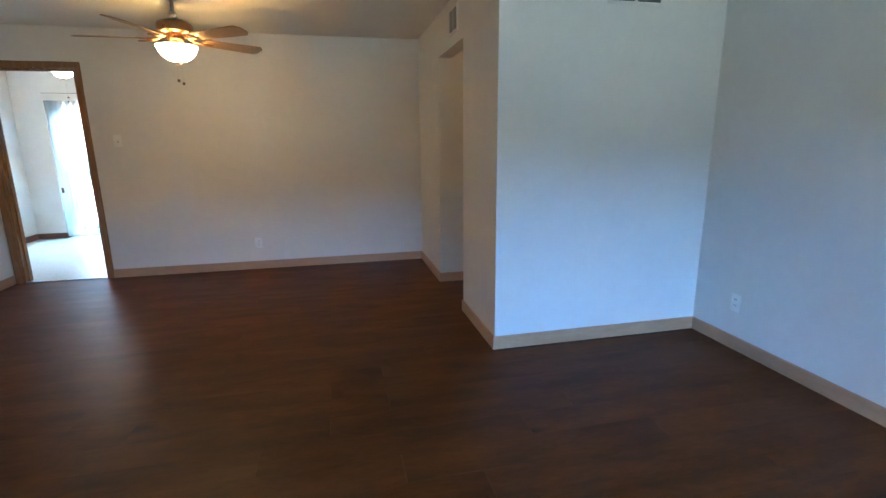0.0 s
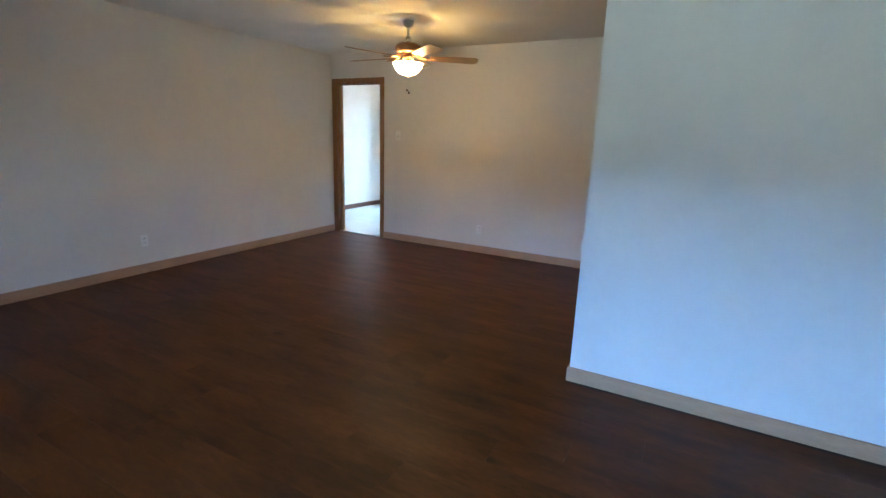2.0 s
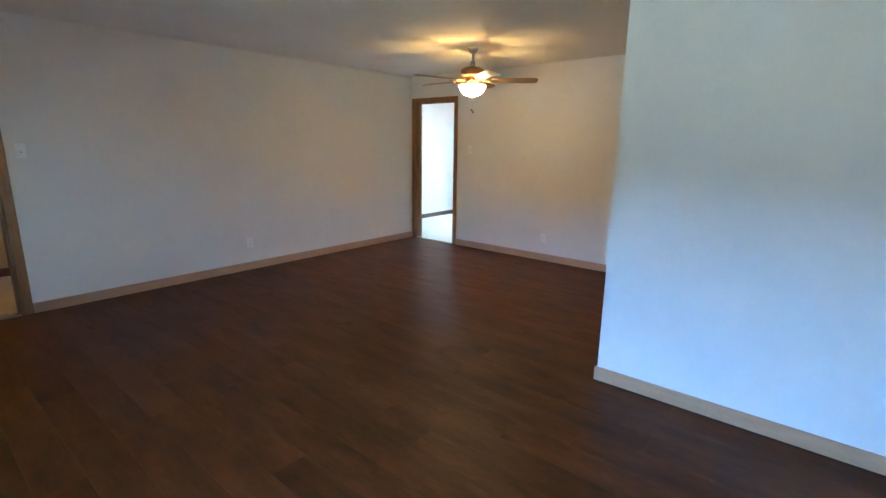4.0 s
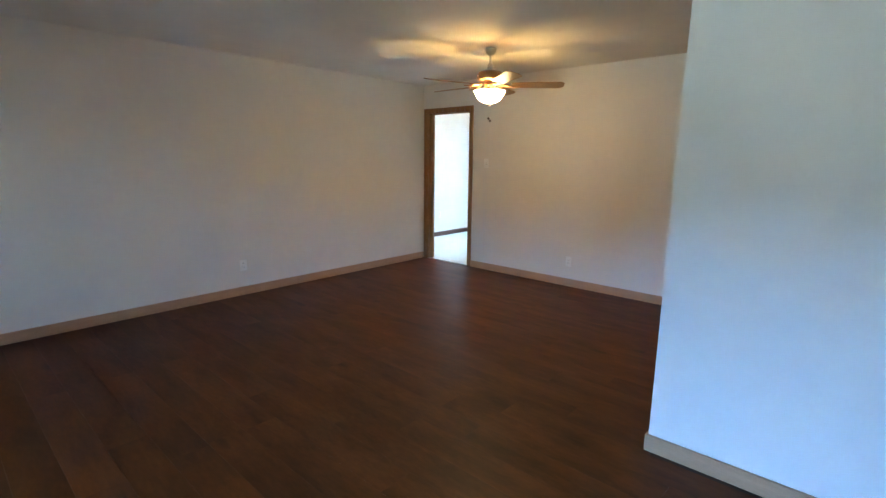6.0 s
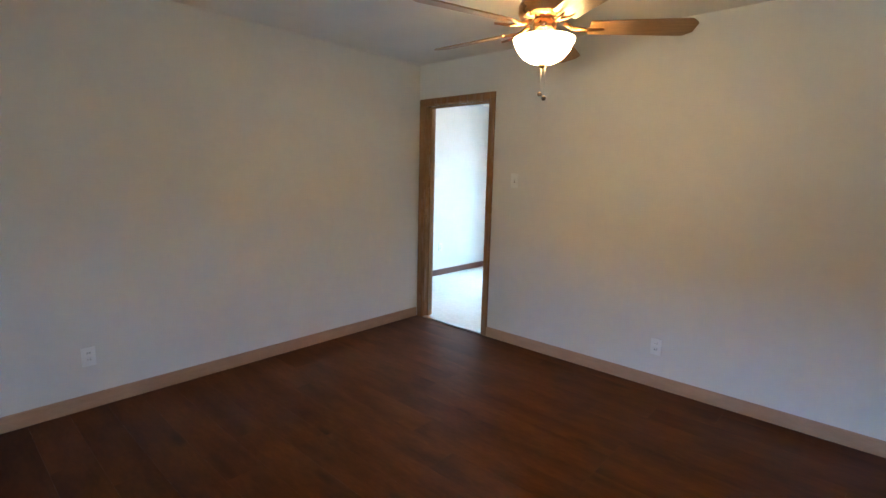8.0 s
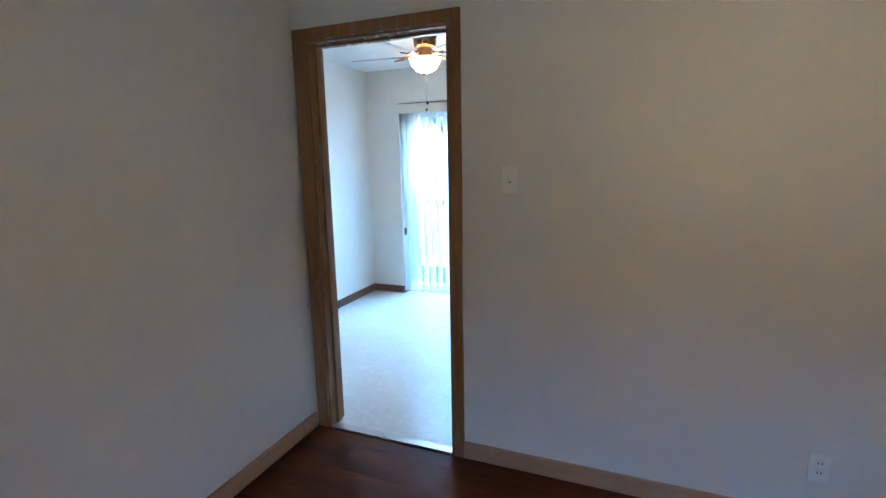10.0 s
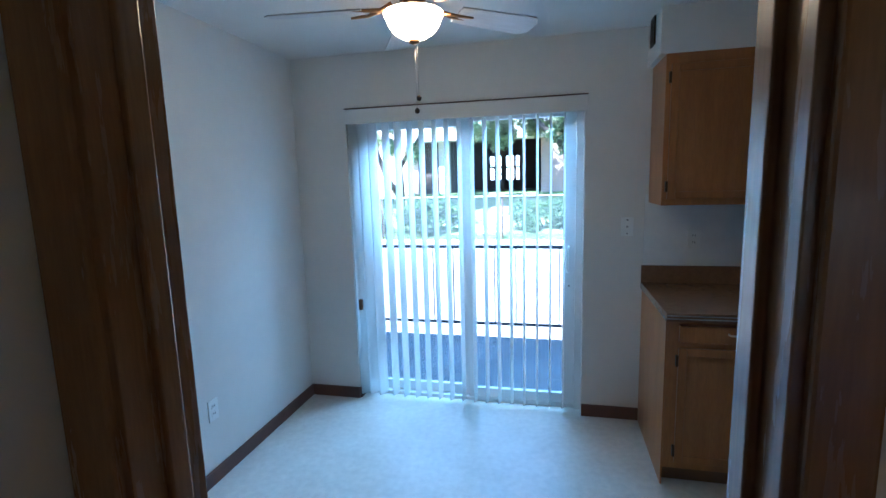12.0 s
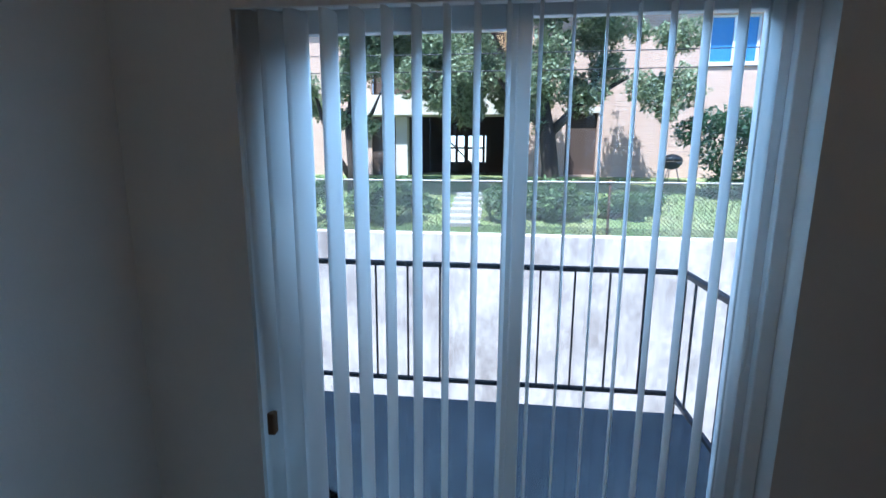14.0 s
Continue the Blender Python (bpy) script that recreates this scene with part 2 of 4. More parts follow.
# ---- mesh helpers ----
def box(bm, x0, y0, z0, x1, y1, z1, bevel=0.0):
    c = Matrix.Translation(((x0 + x1) / 2, (y0 + y1) / 2, (z0 + z1) / 2)) @ Matrix.Diagonal((abs(x1 - x0), abs(y1 - y0), abs(z1 - z0), 1))
    vs = bmesh.ops.create_cube(bm, size=1, matrix=c)["verts"]
    if bevel:
        es = list({e for v in vs for e in v.link_edges})
        bmesh.ops.bevel(bm, geom=es, offset=bevel, segments=2, affect='EDGES', profile=0.5)
    return bm


def boxed(*a, bevel=0.0):
    return box(bmesh.new(), *a, bevel=bevel)


def lathe(profile, segs=32, at=(0, 0, 0), open_top=False):
    """Turned shape round z from (radius, height) pairs."""
    bm = bmesh.new()
    rings = []
    for r, z in profile:
        rings.append([bm.verts.new((at[0] + r * math.cos(2 * math.pi * i / segs), at[1] + r * math.sin(2 * math.pi * i / segs), at[2] + z)) for i in range(segs)])
    for a, b in zip(rings, rings[1:]):
        for i in range(segs):
            f = bm.faces.new((a[i], a[(i + 1) % segs], b[(i + 1) % segs], b[i]))
            f.smooth = True
    for ring in (rings[-1:] if open_top else (rings[0], rings[-1])):
        try:
            bm.faces.new(ring)
        except ValueError:
            pass
    bmesh.ops.recalc_face_normals(bm, faces=bm.faces)
    return bm


def tube(points, radius, segs=8, bm=None):
    """Round rod along points; radius may be a list."""
    bm = bm or bmesh.new()
    pts = [Vector(p) for p in points]
    rads = radius if isinstance(radius, (list, tuple)) else [radius] * len(pts)
    rings = []
    for i, p in enumerate(pts):
        d = (pts[min(i + 1, len(pts) - 1)] - pts[max(i - 1, 0)]).normalized()
        u = d.cross(Vector((0, 0, 1)) if abs(d.z) < 0.9 else Vector((1, 0, 0))).normalized()
        w = d.cross(u)
        rings.append([bm.verts.new(p + rads[i] * (u * math.cos(2 * math.pi * k / segs) + w * math.sin(2 * math.pi * k / segs))) for k in range(segs)])
    for a, b in zip(rings, rings[1:]):
        for k in range(segs):
            f = bm.faces.new((a[k], a[(k + 1) % segs], b[(k + 1) % segs], b[k]))
            f.smooth = True
    bm.faces.new(rings[0])
    bm.faces.new(rings[-1][::-1])
    return bm


def mesh_of(name, bm, mat):
    me = bpy.data.meshes.new(name)
    bmesh.ops.recalc_face_normals(bm, faces=bm.faces)
    bm.to_mesh(me)
    bm.free()
    me.materials.append(mat)
    return me


def part(name, bm, mat, parent, label=""):
    ob = new(name, mesh_of(name, bm, mat))
    ob.parent = parent
    if label:
        tagged(ob, label)
    return ob


def solid(name, bm, mat, label, category, group="", kind=""):
    return tagged(new(name, mesh_of(name, bm, mat)), label, category, group, kind)


def holder(name, at, label, category, group="", kind=""):
    e = new(name)
    e.location = at
    return tagged(e, label, category, group, kind)


def structure(name, bm, mat, label, category):
    return solid(name, bm, mat, label, category, "", "structure")


def wall_cells(axis, p0, p1, a0, a1, z0, z1, holes=()):
    """A wall of thickness p0..p1 across axis, from a0 to a1, with rectangular holes (a, b, low, high)."""
    bm = bmesh.new()
    cuts = sorted({a0, a1, *[h[0] for h in holes], *[h[1] for h in holes]})
    for a, b in zip(cuts, cuts[1:]):
        zs = sorted({z0, z1, *[h[2] for h in holes if h[0] < b and h[1] > a], *[h[3] for h in holes if h[0] < b and h[1] > a]})
        for c, d in zip(zs, zs[1:]):
            if any(h[0] <= a and h[1] >= b and h[2] <= c and h[3] >= d for h in holes):
                continue
            if axis == "y":
                box(bm, a, p0, c, b, p1, d)
            else:
                box(bm, p0, a, c, p1, b, d)
    bmesh.ops.remove_doubles(bm, verts=bm.verts, dist=0.0005)
    bm.verts.index_update()
    seen = {}
    for f in bm.faces:
        seen.setdefault(tuple(sorted(v.index for v in f.verts)), []).append(f)
    dead = [f for fs in seen.values() if len(fs) > 1 for f in fs]
    bmesh.ops.delete(bm, geom=dead, context='FACES_ONLY')
    return bm


# ---- the shell of the rooms ----
H = 2.405
FAN_TOP = 2.44
XR, XB, YB, YF = 5.61, 4.107, -2.603, -6.6      # right wall, hall wall, box face, front wall
KX0, KX1, KY0, KY1 = -1.13, 3.9, 0.115, 2.62  # kitchen inside
D0, D1, DH = 0.08, 0.834, 2.045                 # kitchen doorway rough opening
SO = 0.023                                     # the sliding door's offset
S0, S1, SH = -0.772, 0.785, 2.05               # sliding door opening
HY0, HY1, HH = -1.83, -0.995, 2.06             # hall opening
E0, E1 = -5.56, -4.74                          # entry doorway
W0, W1, WZ0, WZ1 = 2.7, 5.3, 0.5, 1.98        # front window

structure("wall_north", wall_cells("y", 0.0, KY0, KX0 - 0.12, XB + 0.12, 0, H, [(D0, D1, 0, DH)]), M_WALL, "off-white painted partition wall with a doorway to the kitchen", "wall")
structure("wall_west", wall_cells("x", -0.12, 0.0, YF - 0.15, 0.0, 0, H, [(E0, E1, 0, DH)]), M_WALL, "off-white painted living room wall with an entry doorway", "wall")
structure("wall_south", wall_cells("y", YF - 0.15, YF, 0.0, XR, 0, H, [(W0, W1, WZ0, WZ1)]), M_WALL, "off-white painted front wall with a wide window", "wall")
structure("wall_east", wall_cells("x", XR, XR + 0.12, YF - 0.15, YB, 0, H), M_WALL, "off-white painted living room side wall", "wall")
structure("wall_closet", wall_cells("y", YB, YB + 0.12, XB, XR + 0.12, 0, H), M_WALL, "off-white painted wall of the projecting closet", "wall")
structure("wall_hall", wall_cells("x", XB, XB + 0.12, YB + 0.12, 0.0, 0, H, [(HY0, HY1, 0, HH)]), M_WALL, "off-white painted wall with an open hall passage", "wall")
structure("wall_hall_north", wall_cells("y", HY1, HY1 + 0.1, XB + 0.12, 7.0, 0, H), M_WALL, "off-white painted hall wall", "wall")
structure("wall_hall_south", wall_cells("y", HY0 - 0.1, HY0, XB + 0.12, 7.0, 0, H), M_WALL, "off-white painted hall wall in shade", "wall")
structure("wall_hall_end", wall_cells("x", 7.0, 7.1, HY0 - 0.1, HY1 + 0.1, 0, H), M_WALL, "off-white painted wall closing the hall", "wall")
structure("wall_kitchen_west", wall_cells("x", KX0 - 0.12, KX0, KY0, KY1 + 0.18, 0, H), M_WALL, "white painted kitchen wall", "wall")
structure("wall_kitchen_north", wall_cells("y", KY1, KY1 + 0.18, KX0, KX1 + 0.12, 0, H, [(S0 + SO, S1 + SO, 0, SH)]), M_WALL, "white painted kitchen wall with a sliding door", "wall")
structure("wall_kitchen_east", wall_cells("x", KX1, KX1 + 0.12, KY0, KY1, 0, H), M_WALL, "white painted kitchen end wall", "wall")
structure("ceiling_living", boxed(-0.12, YF - 0.15, H, 7.1, 0.0, H + 0.15), M_CEIL, "off-white flat textured living room ceiling", "ceiling")
structure("ceiling_kitchen", boxed(KX0 - 0.12, 0.0, H, KX1 + 0.12, KY1 + 0.18, H + 0.15), M_CEIL, "off-white flat kitchen ceiling", "ceiling")
structure("floor_kitchen", boxed(KX0 - 0.12, 0.03, -0.12, KX1 + 0.12, KY1 + 0.10, 0.004), M_VINYL, "pale cream sheet vinyl kitchen floor", "floor")
structure("soffit", boxed(1.15, 2.275, 2.175, KX1, KY1, H), M_WALL, "white painted soffit above the kitchen cabinets", "soffit")
# entry hall behind the entry doorway
structure("floor_entry", boxed(-1.7, -6.4, -0.12, -0.03, -4.2, -0.002), M_VINYL, "pale vinyl floor of the entry hall", "floor")
M_TAN = material("tan_hall_paint", (0.50, 0.35, 0.19), 0.6, color2=(0.44, 0.30, 0.16), scale=2)
bm = bmesh.new()
box(bm, -1.75, -6.45, 0, -1.65, -4.15, H)
box(bm, -1.65, -6.45, 0, -0.12, -6.35, H)
box(bm, -1.65, -4.25, 0, -0.12, -4.15, H)
structure("wall_entry", bm, M_TAN, "tan painted walls of the entry hall", "wall")
structure("ceiling_entry", boxed(-1.75, -6.45, H, -0.12, -4.15, H + 0.1), M_CEIL, "off-white entry hall ceiling", "ceiling")
structure("baseboard_entry", boxed(-1.65, -6.35, 0, -1.635, -4.25, 0.09), M_KBASE, "dark brown entry hall baseboard", "baseboard")


def baseboard(name, x0, y0, x1, y1, mat, label, h=0.088):
    bm = boxed(x0, y0, 0, x1, y1, h)
    top = [e for e in bm.edges if all(v.co.z > h - 1e-4 for v in e.verts)]
    bmesh.ops.bevel(bm, geom=top, offset=0.004, segments=2, affect='EDGES')
    structure(name, bm, mat, label, "baseboard")


T = 0.013
TB = "tan painted wooden baseboard along the living room wall"
baseboard("baseboard", 0.875, -T, XB, 0.0, M_BASE, TB)
baseboard("baseboard", 0.0, E1 + 0.066, T, -0.017, M_BASE, TB)
baseboard("baseboard", 0.0, YF + T, T, E0 - 0.066, M_BASE, TB)
baseboard("baseboard", XB - T, YB - T, XB, HY0, M_BASE, TB)
baseboard("baseboard", XB - T, HY1, XB, -T, M_BASE, TB)
baseboard("baseboard", XB - T, HY1 - T, 7.0, HY1, M_BASE, TB)
baseboard("baseboard", XB, YB - T, XR, YB, M_BASE, TB)
baseboard("baseboard", XR - T, YF + T, XR, YB - T, M_BASE, TB)
baseboard("baseboard", 0.0, YF, XR, YF + T, M_BASE, TB)
KB = "dark red-brown wooden kitchen baseboard"
baseboard("baseboard", KX0, KY0 + 0.02, KX0 + T, KY1, M_KBASE, KB, 0.085)
baseboard("baseboard", KX0 + T, KY1 - T, S0 + SO, KY1, M_KBASE, KB, 0.085)
baseboard("baseboard", S0 + SO, KY1 + 0.001, S0 + SO + T, 2.714, M_KBASE, KB, 0.085)
baseboard("baseboard", S1 + SO, KY1 - T, 1.16, KY1, M_KBASE, KB, 0.085)

# kitchen doorway: lining, stop and casing
door = holder("door_1", (0, 0, 0), "open doorway with brown stained casing and no door leaf", "doorway", kind="structure")
J = 0.018
for x0, x1 in ((D0, D0 + J), (D1 - J, D1)):
    part("jamb", boxed(x0, -0.004, 0, x1, KY0 + 0.004, DH - J, bevel=0.002), M_CASING, door)
part("head_jamb", boxed(D0, -0.004, DH - J, D1, KY0 + 0.004, DH), M_CASING, door)
for x0, x1 in ((D0 + J, D0 + J + 0.012), (D1 - J - 0.012, D1 - J)):
    part("door_stop", boxed(x0, 0.045, 0, x1, 0.08, DH - J, bevel=0.003), M_CASING, door)
part("door_stop", boxed(D0 + J + 0.012, 0.045, DH - J - 0.012, D1 - J - 0.012, 0.08, DH - J, bevel=0.003), M_CASING, door)


def casing(owner, axis, face, side, a0, a1, h, w=0.066, t=0.016):
    """Two legs and a head of flat casing on one side of an opening."""
    f0, f1 = (face, face + side * t) if side > 0 else (face - t, face)
    def leg(name, p, q, z0, z1):
        bm = boxed(p, f0, z0, q, f1, z1, bevel=0.004) if axis == "y" else boxed(f0, p, z0, f1, q, z1, bevel=0.004)
        part(name, bm, M_CASING, owner)
    leg("casing_leg", a0 - max(w, 0.066), a0 + 0.006, 0, h - 0.006)
    leg("casing_leg", a1 - 0.006, a1 + w, 0, h - 0.006)
    leg("casing_head", a0 - max(w, 0.066), a1 + w, h - 0.006, h + w)


casing(door, "y", 0.0, -1, D0, D1, DH, 0.05)
casing(door, "y", KY0, 1, D0, D1, DH, 0.05)
part("strike_plate", boxed(D1 - J - 0.002, 0.012, 0.93, D1 - J, 0.04, 0.99), M_BRASS, door, "brass strike plate")
part("threshold", boxed(D0 + J, -0.012, 0, D1 - J, 0.04, 0.010, bevel=0.003), M_NICKEL, door, "narrow metal threshold strip")

entry = holder("door_2", (0, 0, 0), "open entry doorway with brown stained casing", "doorway", kind="structure")
for y0, y1 in ((E0, E0 + J), (E1 - J, E1)):
    part("jamb", boxed(-0.124, y0, 0, 0.004, y1, DH - J), M_CASING, entry)
    part("door_stop", boxed(-0.075, y0 + (J if y0 == E0 else -0.012), 0, -0.045, y1 + (0.012 if y0 == E0 else -J), DH - J), M_CASING, entry)
part("head_jamb", boxed(-0.124, E0, DH - J, 0.004, E1, DH), M_CASING, entry)
casing(entry, "x", 0.0, 1, E0, E1, DH)
part("strike_plate", boxed(-0.04, E1 - J - 0.003, 1.42, -0.005, E1 - J, 1.50), M_NICKEL, entry, "shiny deadbolt strike plate")
part("strike_plate", boxed(-0.04, E1 - J - 0.003, 1.28, -0.005, E1 - J, 1.38), M_BRASS, entry, "brass latch strike plate")
part("threshold", boxed(-0.1, E0 + J, 0, 0.01, E1 - J, 0.012), M_NICKEL, entry, "metal threshold strip")
# Fitting is unseen; it carries the bulb added for the hall's glow.
passage_lamp = holder("ceiling_lamp", (5.6, -1.4, H), "unseen flush ceiling lamp added for the hall's warm glow", "lamp")
part("shade", lathe([(0.02, -0.11), (0.10, -0.09), (0.13, -0.04), (0.12, 0.0)], 24), M_BOWLH, passage_lamp)
# Unseen fitting, added to go with the entry bulb.
hall_lamp = holder("ceiling_lamp", (-0.75, -5.3, 2.265), "unseen flush ceiling lamp added to warm the entry hall", "lamp")
part("shade", lathe([(0.02, 0.02), (0.12, 0.03), (0.14, 0.08), (0.13, 0.14)], 24), M_BOWLH, hall_lamp)

# front window behind the walk
win = holder("window_1", (0, 0, 0), "wide white framed living room window", "window", kind="structure")
for a, b, c, d in ((W0, W0 + 0.05, WZ0, WZ1), (W1 - 0.05, W1, WZ0, WZ1), (W0 + 0.05, W1 - 0.05, WZ0, WZ0 + 0.05), (W0 + 0.05, W1 - 0.05, WZ1 - 0.05, WZ1), ((W0 + W1) / 2 - 0.03, (W0 + W1) / 2 + 0.03, WZ0 + 0.05, WZ1 - 0.05)):
    part("window_frame", boxed(a, YF - 0.12, c, b, YF - 0.05, d, bevel=0.004), M_FRAME, win)
part("window_sill", boxed(W0 - 0.03, YF - 0.05, WZ0 - 0.025, W1 + 0.03, YF + 0.03, WZ0, bevel=0.004), M_FRAME, win)
for a, b in ((W0 + 0.05, (W0 + W1) / 2 - 0.03), ((W0 + W1) / 2 + 0.03, W1 - 0.05)):
    g = part("pane", boxed(a, YF - 0.09, WZ0 + 0.05, b, YF - 0.084, WZ1 - 0.05), M_GLASS, win)
    g.visible_shadow = False

# sliding door
sl = holder("sliding_door", (SO, 0, 0), "white framed sliding glass door to the balcony, closed", "sliding door", kind="structure")
FY0, FY1 = 2.715, 2.795
part("frame_jamb", boxed(S0, FY0, 0, -0.71, FY1, SH, bevel=0.004), M_FRAME, sl)
part("frame_jamb", boxed(S1 - 0.045, FY0 - 0.02, 0, S1, FY1, SH, bevel=0.004), M_FRAME, sl)
part("frame_head", boxed(-0.71, FY0, 1.995, S1 - 0.045, FY1, SH, bevel=0.004), M_FRAME, sl)
part("sill_track", boxed(-0.71, FY0, -0.02, S1 - 0.045, FY1, 0.03, bevel=0.004), M_FRAME, sl)


def sash(x0, x1, y, left, right, top, bottom):
    s = part("sash", boxed(x0, y, 0.03, x0 + left, y + 0.032, 1.99, bevel=0.004), M_FRAME, sl)
    part("stile", boxed(x1 - right, y, 0.03, x1, y + 0.032, 1.99, bevel=0.004), M_FRAME, s)
    part("top_rail", boxed(x0 + left, y, 1.99 - top, x1 - right, y + 0.032, 1.99, bevel=0.004), M_FRAME, s)
    part("bottom_rail", boxed(x0 + left, y, 0.03, x1 - right, y + 0.032, 0.03 + bottom, bevel=0.004), M_FRAME, s)
    g = part("pane", boxed(x0 + left, y + 0.012, 0.03 + bottom, x1 - right, y + 0.018, 1.99 - top), M_GLASS, s)
    g.visible_shadow = False
    return s


sash(-0.71, 0.03, 2.755, 0.06, 0.04, 0.07, 0.07)
right_sash = sash(0.02, 0.74, 2.72, 0.042, 0.068, 0.045, 0.07)
part("handle", tube([(0.70, 2.722, 0.945), (0.695, 2.685, 0.95), (0.69, 2.665, 0.975), (0.688, 2.658, 1.03), (0.69, 2.665, 1.085), (0.695, 2.685, 1.11), (0.70, 2.722, 1.115)], 0.008), M_WHITE, right_sash, "white curved pull handle")
part("latch", boxed(0.698, 2.714, 0.85, 0.708, 2.72, 0.86), M_GRILLE, right_sash, "small dark latch")

# ---- ceiling fans ----
def ceiling_fan(name, at, label, blade_z, angles, reach, bowl_mat, blade_mat, hugger, bowl_top, bowl_h, bowl_r, pulls):
    fan = holder(name, (*at, FAN_TOP), label, "ceiling fan")
    if hugger:
        part("canopy", lathe([(0.02, -0.034), (0.10, -0.034), (0.105, -0.038), (0.10, -0.03), (0.094, -0.035), (0.098, -0.05), (0.094, -0.065), (0.085, -0.075), (0.088, -0.09), (0.082, -0.13), (0.06, -0.14), (0.02, -0.14)]), M_BRASS, fan, "ribbed antique brass hugger housing")
        part("switch_housing", lathe([(0.02, -0.14), (0.05, -0.14), (0.055, -0.155), (0.05, bowl_top - FAN_TOP + 0.012), (0.07, bowl_top - FAN_TOP + 0.002), (0.02, bowl_top - FAN_TOP + 0.002)]), M_BRASS, fan)
    else:
        part("canopy", lathe([(0.02, -0.034), (0.05, -0.034), (0.052, -0.05), (0.042, -0.08), (0.022, -0.098), (0.012, -0.10)]), M_NICKEL, fan, "small nickel ceiling canopy")
        part("downrod", tube([(0, 0, -0.09), (0, 0, -0.235)], 0.012), M_NICKEL, fan)
        part("coupling", lathe([(0.014, -0.165), (0.024, -0.17), (0.028, -0.20), (0.026, -0.225), (0.014, -0.23)], 20), M_NICKEL, fan)
        part("motor_housing", lathe([(0.02, -0.225), (0.075, -0.228), (0.112, -0.245), (0.122, -0.262), (0.122, -0.295), (0.108, -0.312), (0.06, -0.318), (0.02, -0.318)]), M_BRASS, fan, "antique brass motor housing")
        part("switch_housing", lathe([(0.02, -0.318), (0.052, -0.32), (0.055, -0.345), (0.045, bowl_top - FAN_TOP + 0.012), (0.02, bowl_top - FAN_TOP + 0.012)]), M_BRASS, fan)
    z = blade_z - FAN_TOP
    for a in angles:
        bm = bmesh.new()
        n = 14
        top, low = [], []
        outline = []
        for i in range(n + 1):
            u = i / n
            r = 0.20 + (reach - 0.20) * u
            w = 0.052 + 0.018 * u
            if u > 0.9:
                w *= math.sqrt(max(0.0, 1 - ((u - 0.9) / 0.1) ** 2 * 0.75))
            outline.append((r, w))
        pts = [(r, w) for r, w in outline] + [(r, -w) for r, w in reversed(outline)]
        up = [bm.verts.new((r, w, 0.003 - 0.23 * w)) for r, w in pts]
        dn = [bm.verts.new((r, w, -0.003 - 0.23 * w)) for r, w in pts]
        bm.faces.new(up)
        bm.faces.new(dn[::-1])
        for i in range(len(pts)):
            j = (i + 1) % len(pts)
            bm.faces.new((up[i], dn[i], dn[j], up[j]))
        blade = part("blade", bm, blade_mat, fan)
        blade.matrix_local = pose(0, 0, z, 0, 0, a)
        arm = tube([(0.085, 0, 0.02), (0.13, 0, -0.004), (0.19, 0.022, -0.008), (0.26, 0.03, -0.004)], [0.010, 0.010, 0.007, 0.005])
        tube([(0.13, 0, -0.004), (0.19, -0.022, -0.014), (0.26, -0.03, -0.016)], [0.010, 0.007, 0.005], bm=arm)
        part("blade_iron", arm, M_BRASS, blade)
    zt = bowl_top - FAN_TOP
    k = bowl_h
    part("bowl", lathe([(bowl_r * 0.94, zt - 0.004), (bowl_r, zt), (bowl_r * 0.99, zt - 0.10 * k), (bowl_r * 0.93, zt - 0.22 * k), (bowl_r * 0.86, zt - 0.45 * k), (bowl_r * 0.68, zt - 0.73 * k), (bowl_r * 0.42, zt - 0.92 * k), (0.014, zt - k)], 40, open_top=True), bowl_mat, fan, "lit frosted glass bowl shade")
    # Unseen inner shell added to keep the bowl's glow off the ceiling.
    part("bowl_glow_stop", lathe([(bowl_r * 0.90, zt - 0.012), (bowl_r * 0.91, zt - 0.14 * k), (bowl_r * 0.87, zt - 0.24 * k), (bowl_r * 0.80, zt - 0.45 * k), (bowl_r * 0.62, zt - 0.70 * k), (bowl_r * 0.36, zt - 0.87 * k), (0.012, zt - 0.93 * k)], 40, open_top=True), M_GLOWSTOP, fan, "unseen inner shell added to stop the bowl's upward glow")
    part("finial", lathe([(0.006, zt - k + 0.004), (0.022, zt - k), (0.02, zt - k - 0.012), (0.010, zt - k - 0.016), (0.003, zt - k - 0.02)], 16), M_BRASS, fan)
    for dx, dy, low in pulls:
        ch = part("pull_chain", tube([(dx, dy, zt - k * 0.8), (dx, dy, low - FAN_TOP)], 0.0011, 5), M_NICKEL, fan)
        part("knob", lathe([(0.002, low - FAN_TOP + 0.012), (0.009, low - FAN_TOP + 0.006), (0.011, low - FAN_TOP), (0.008, low - FAN_TOP - 0.009), (0.002, low - FAN_TOP - 0.012)], 12, (dx, dy, 0)), M_BRONZE, ch)
    return fan


ceiling_fan("ceiling_fan", LIVING_FAN, "five-blade oak ceiling fan with a lit glass bowl", 2.088, (36, 108, 180, 252, 324), 0.66, M_BOWL, M_BLADE, False, 2.038, 0.110, 0.140, ((-0.02, 0.02, 1.80), (0.02, -0.01, 1.775)))
ceiling_fan("ceiling_fan", KITCHEN_FAN, "five-blade grey hugger ceiling fan with a lit glass bowl", 2.245, (42, 114, 186, 258, 330), 0.60, M_BOWLK, M_BLADEW, True, 2.222, 0.10, 0.118, ((0.012, 0.0, 1.90), (0.0, 0.01, 1.852)))


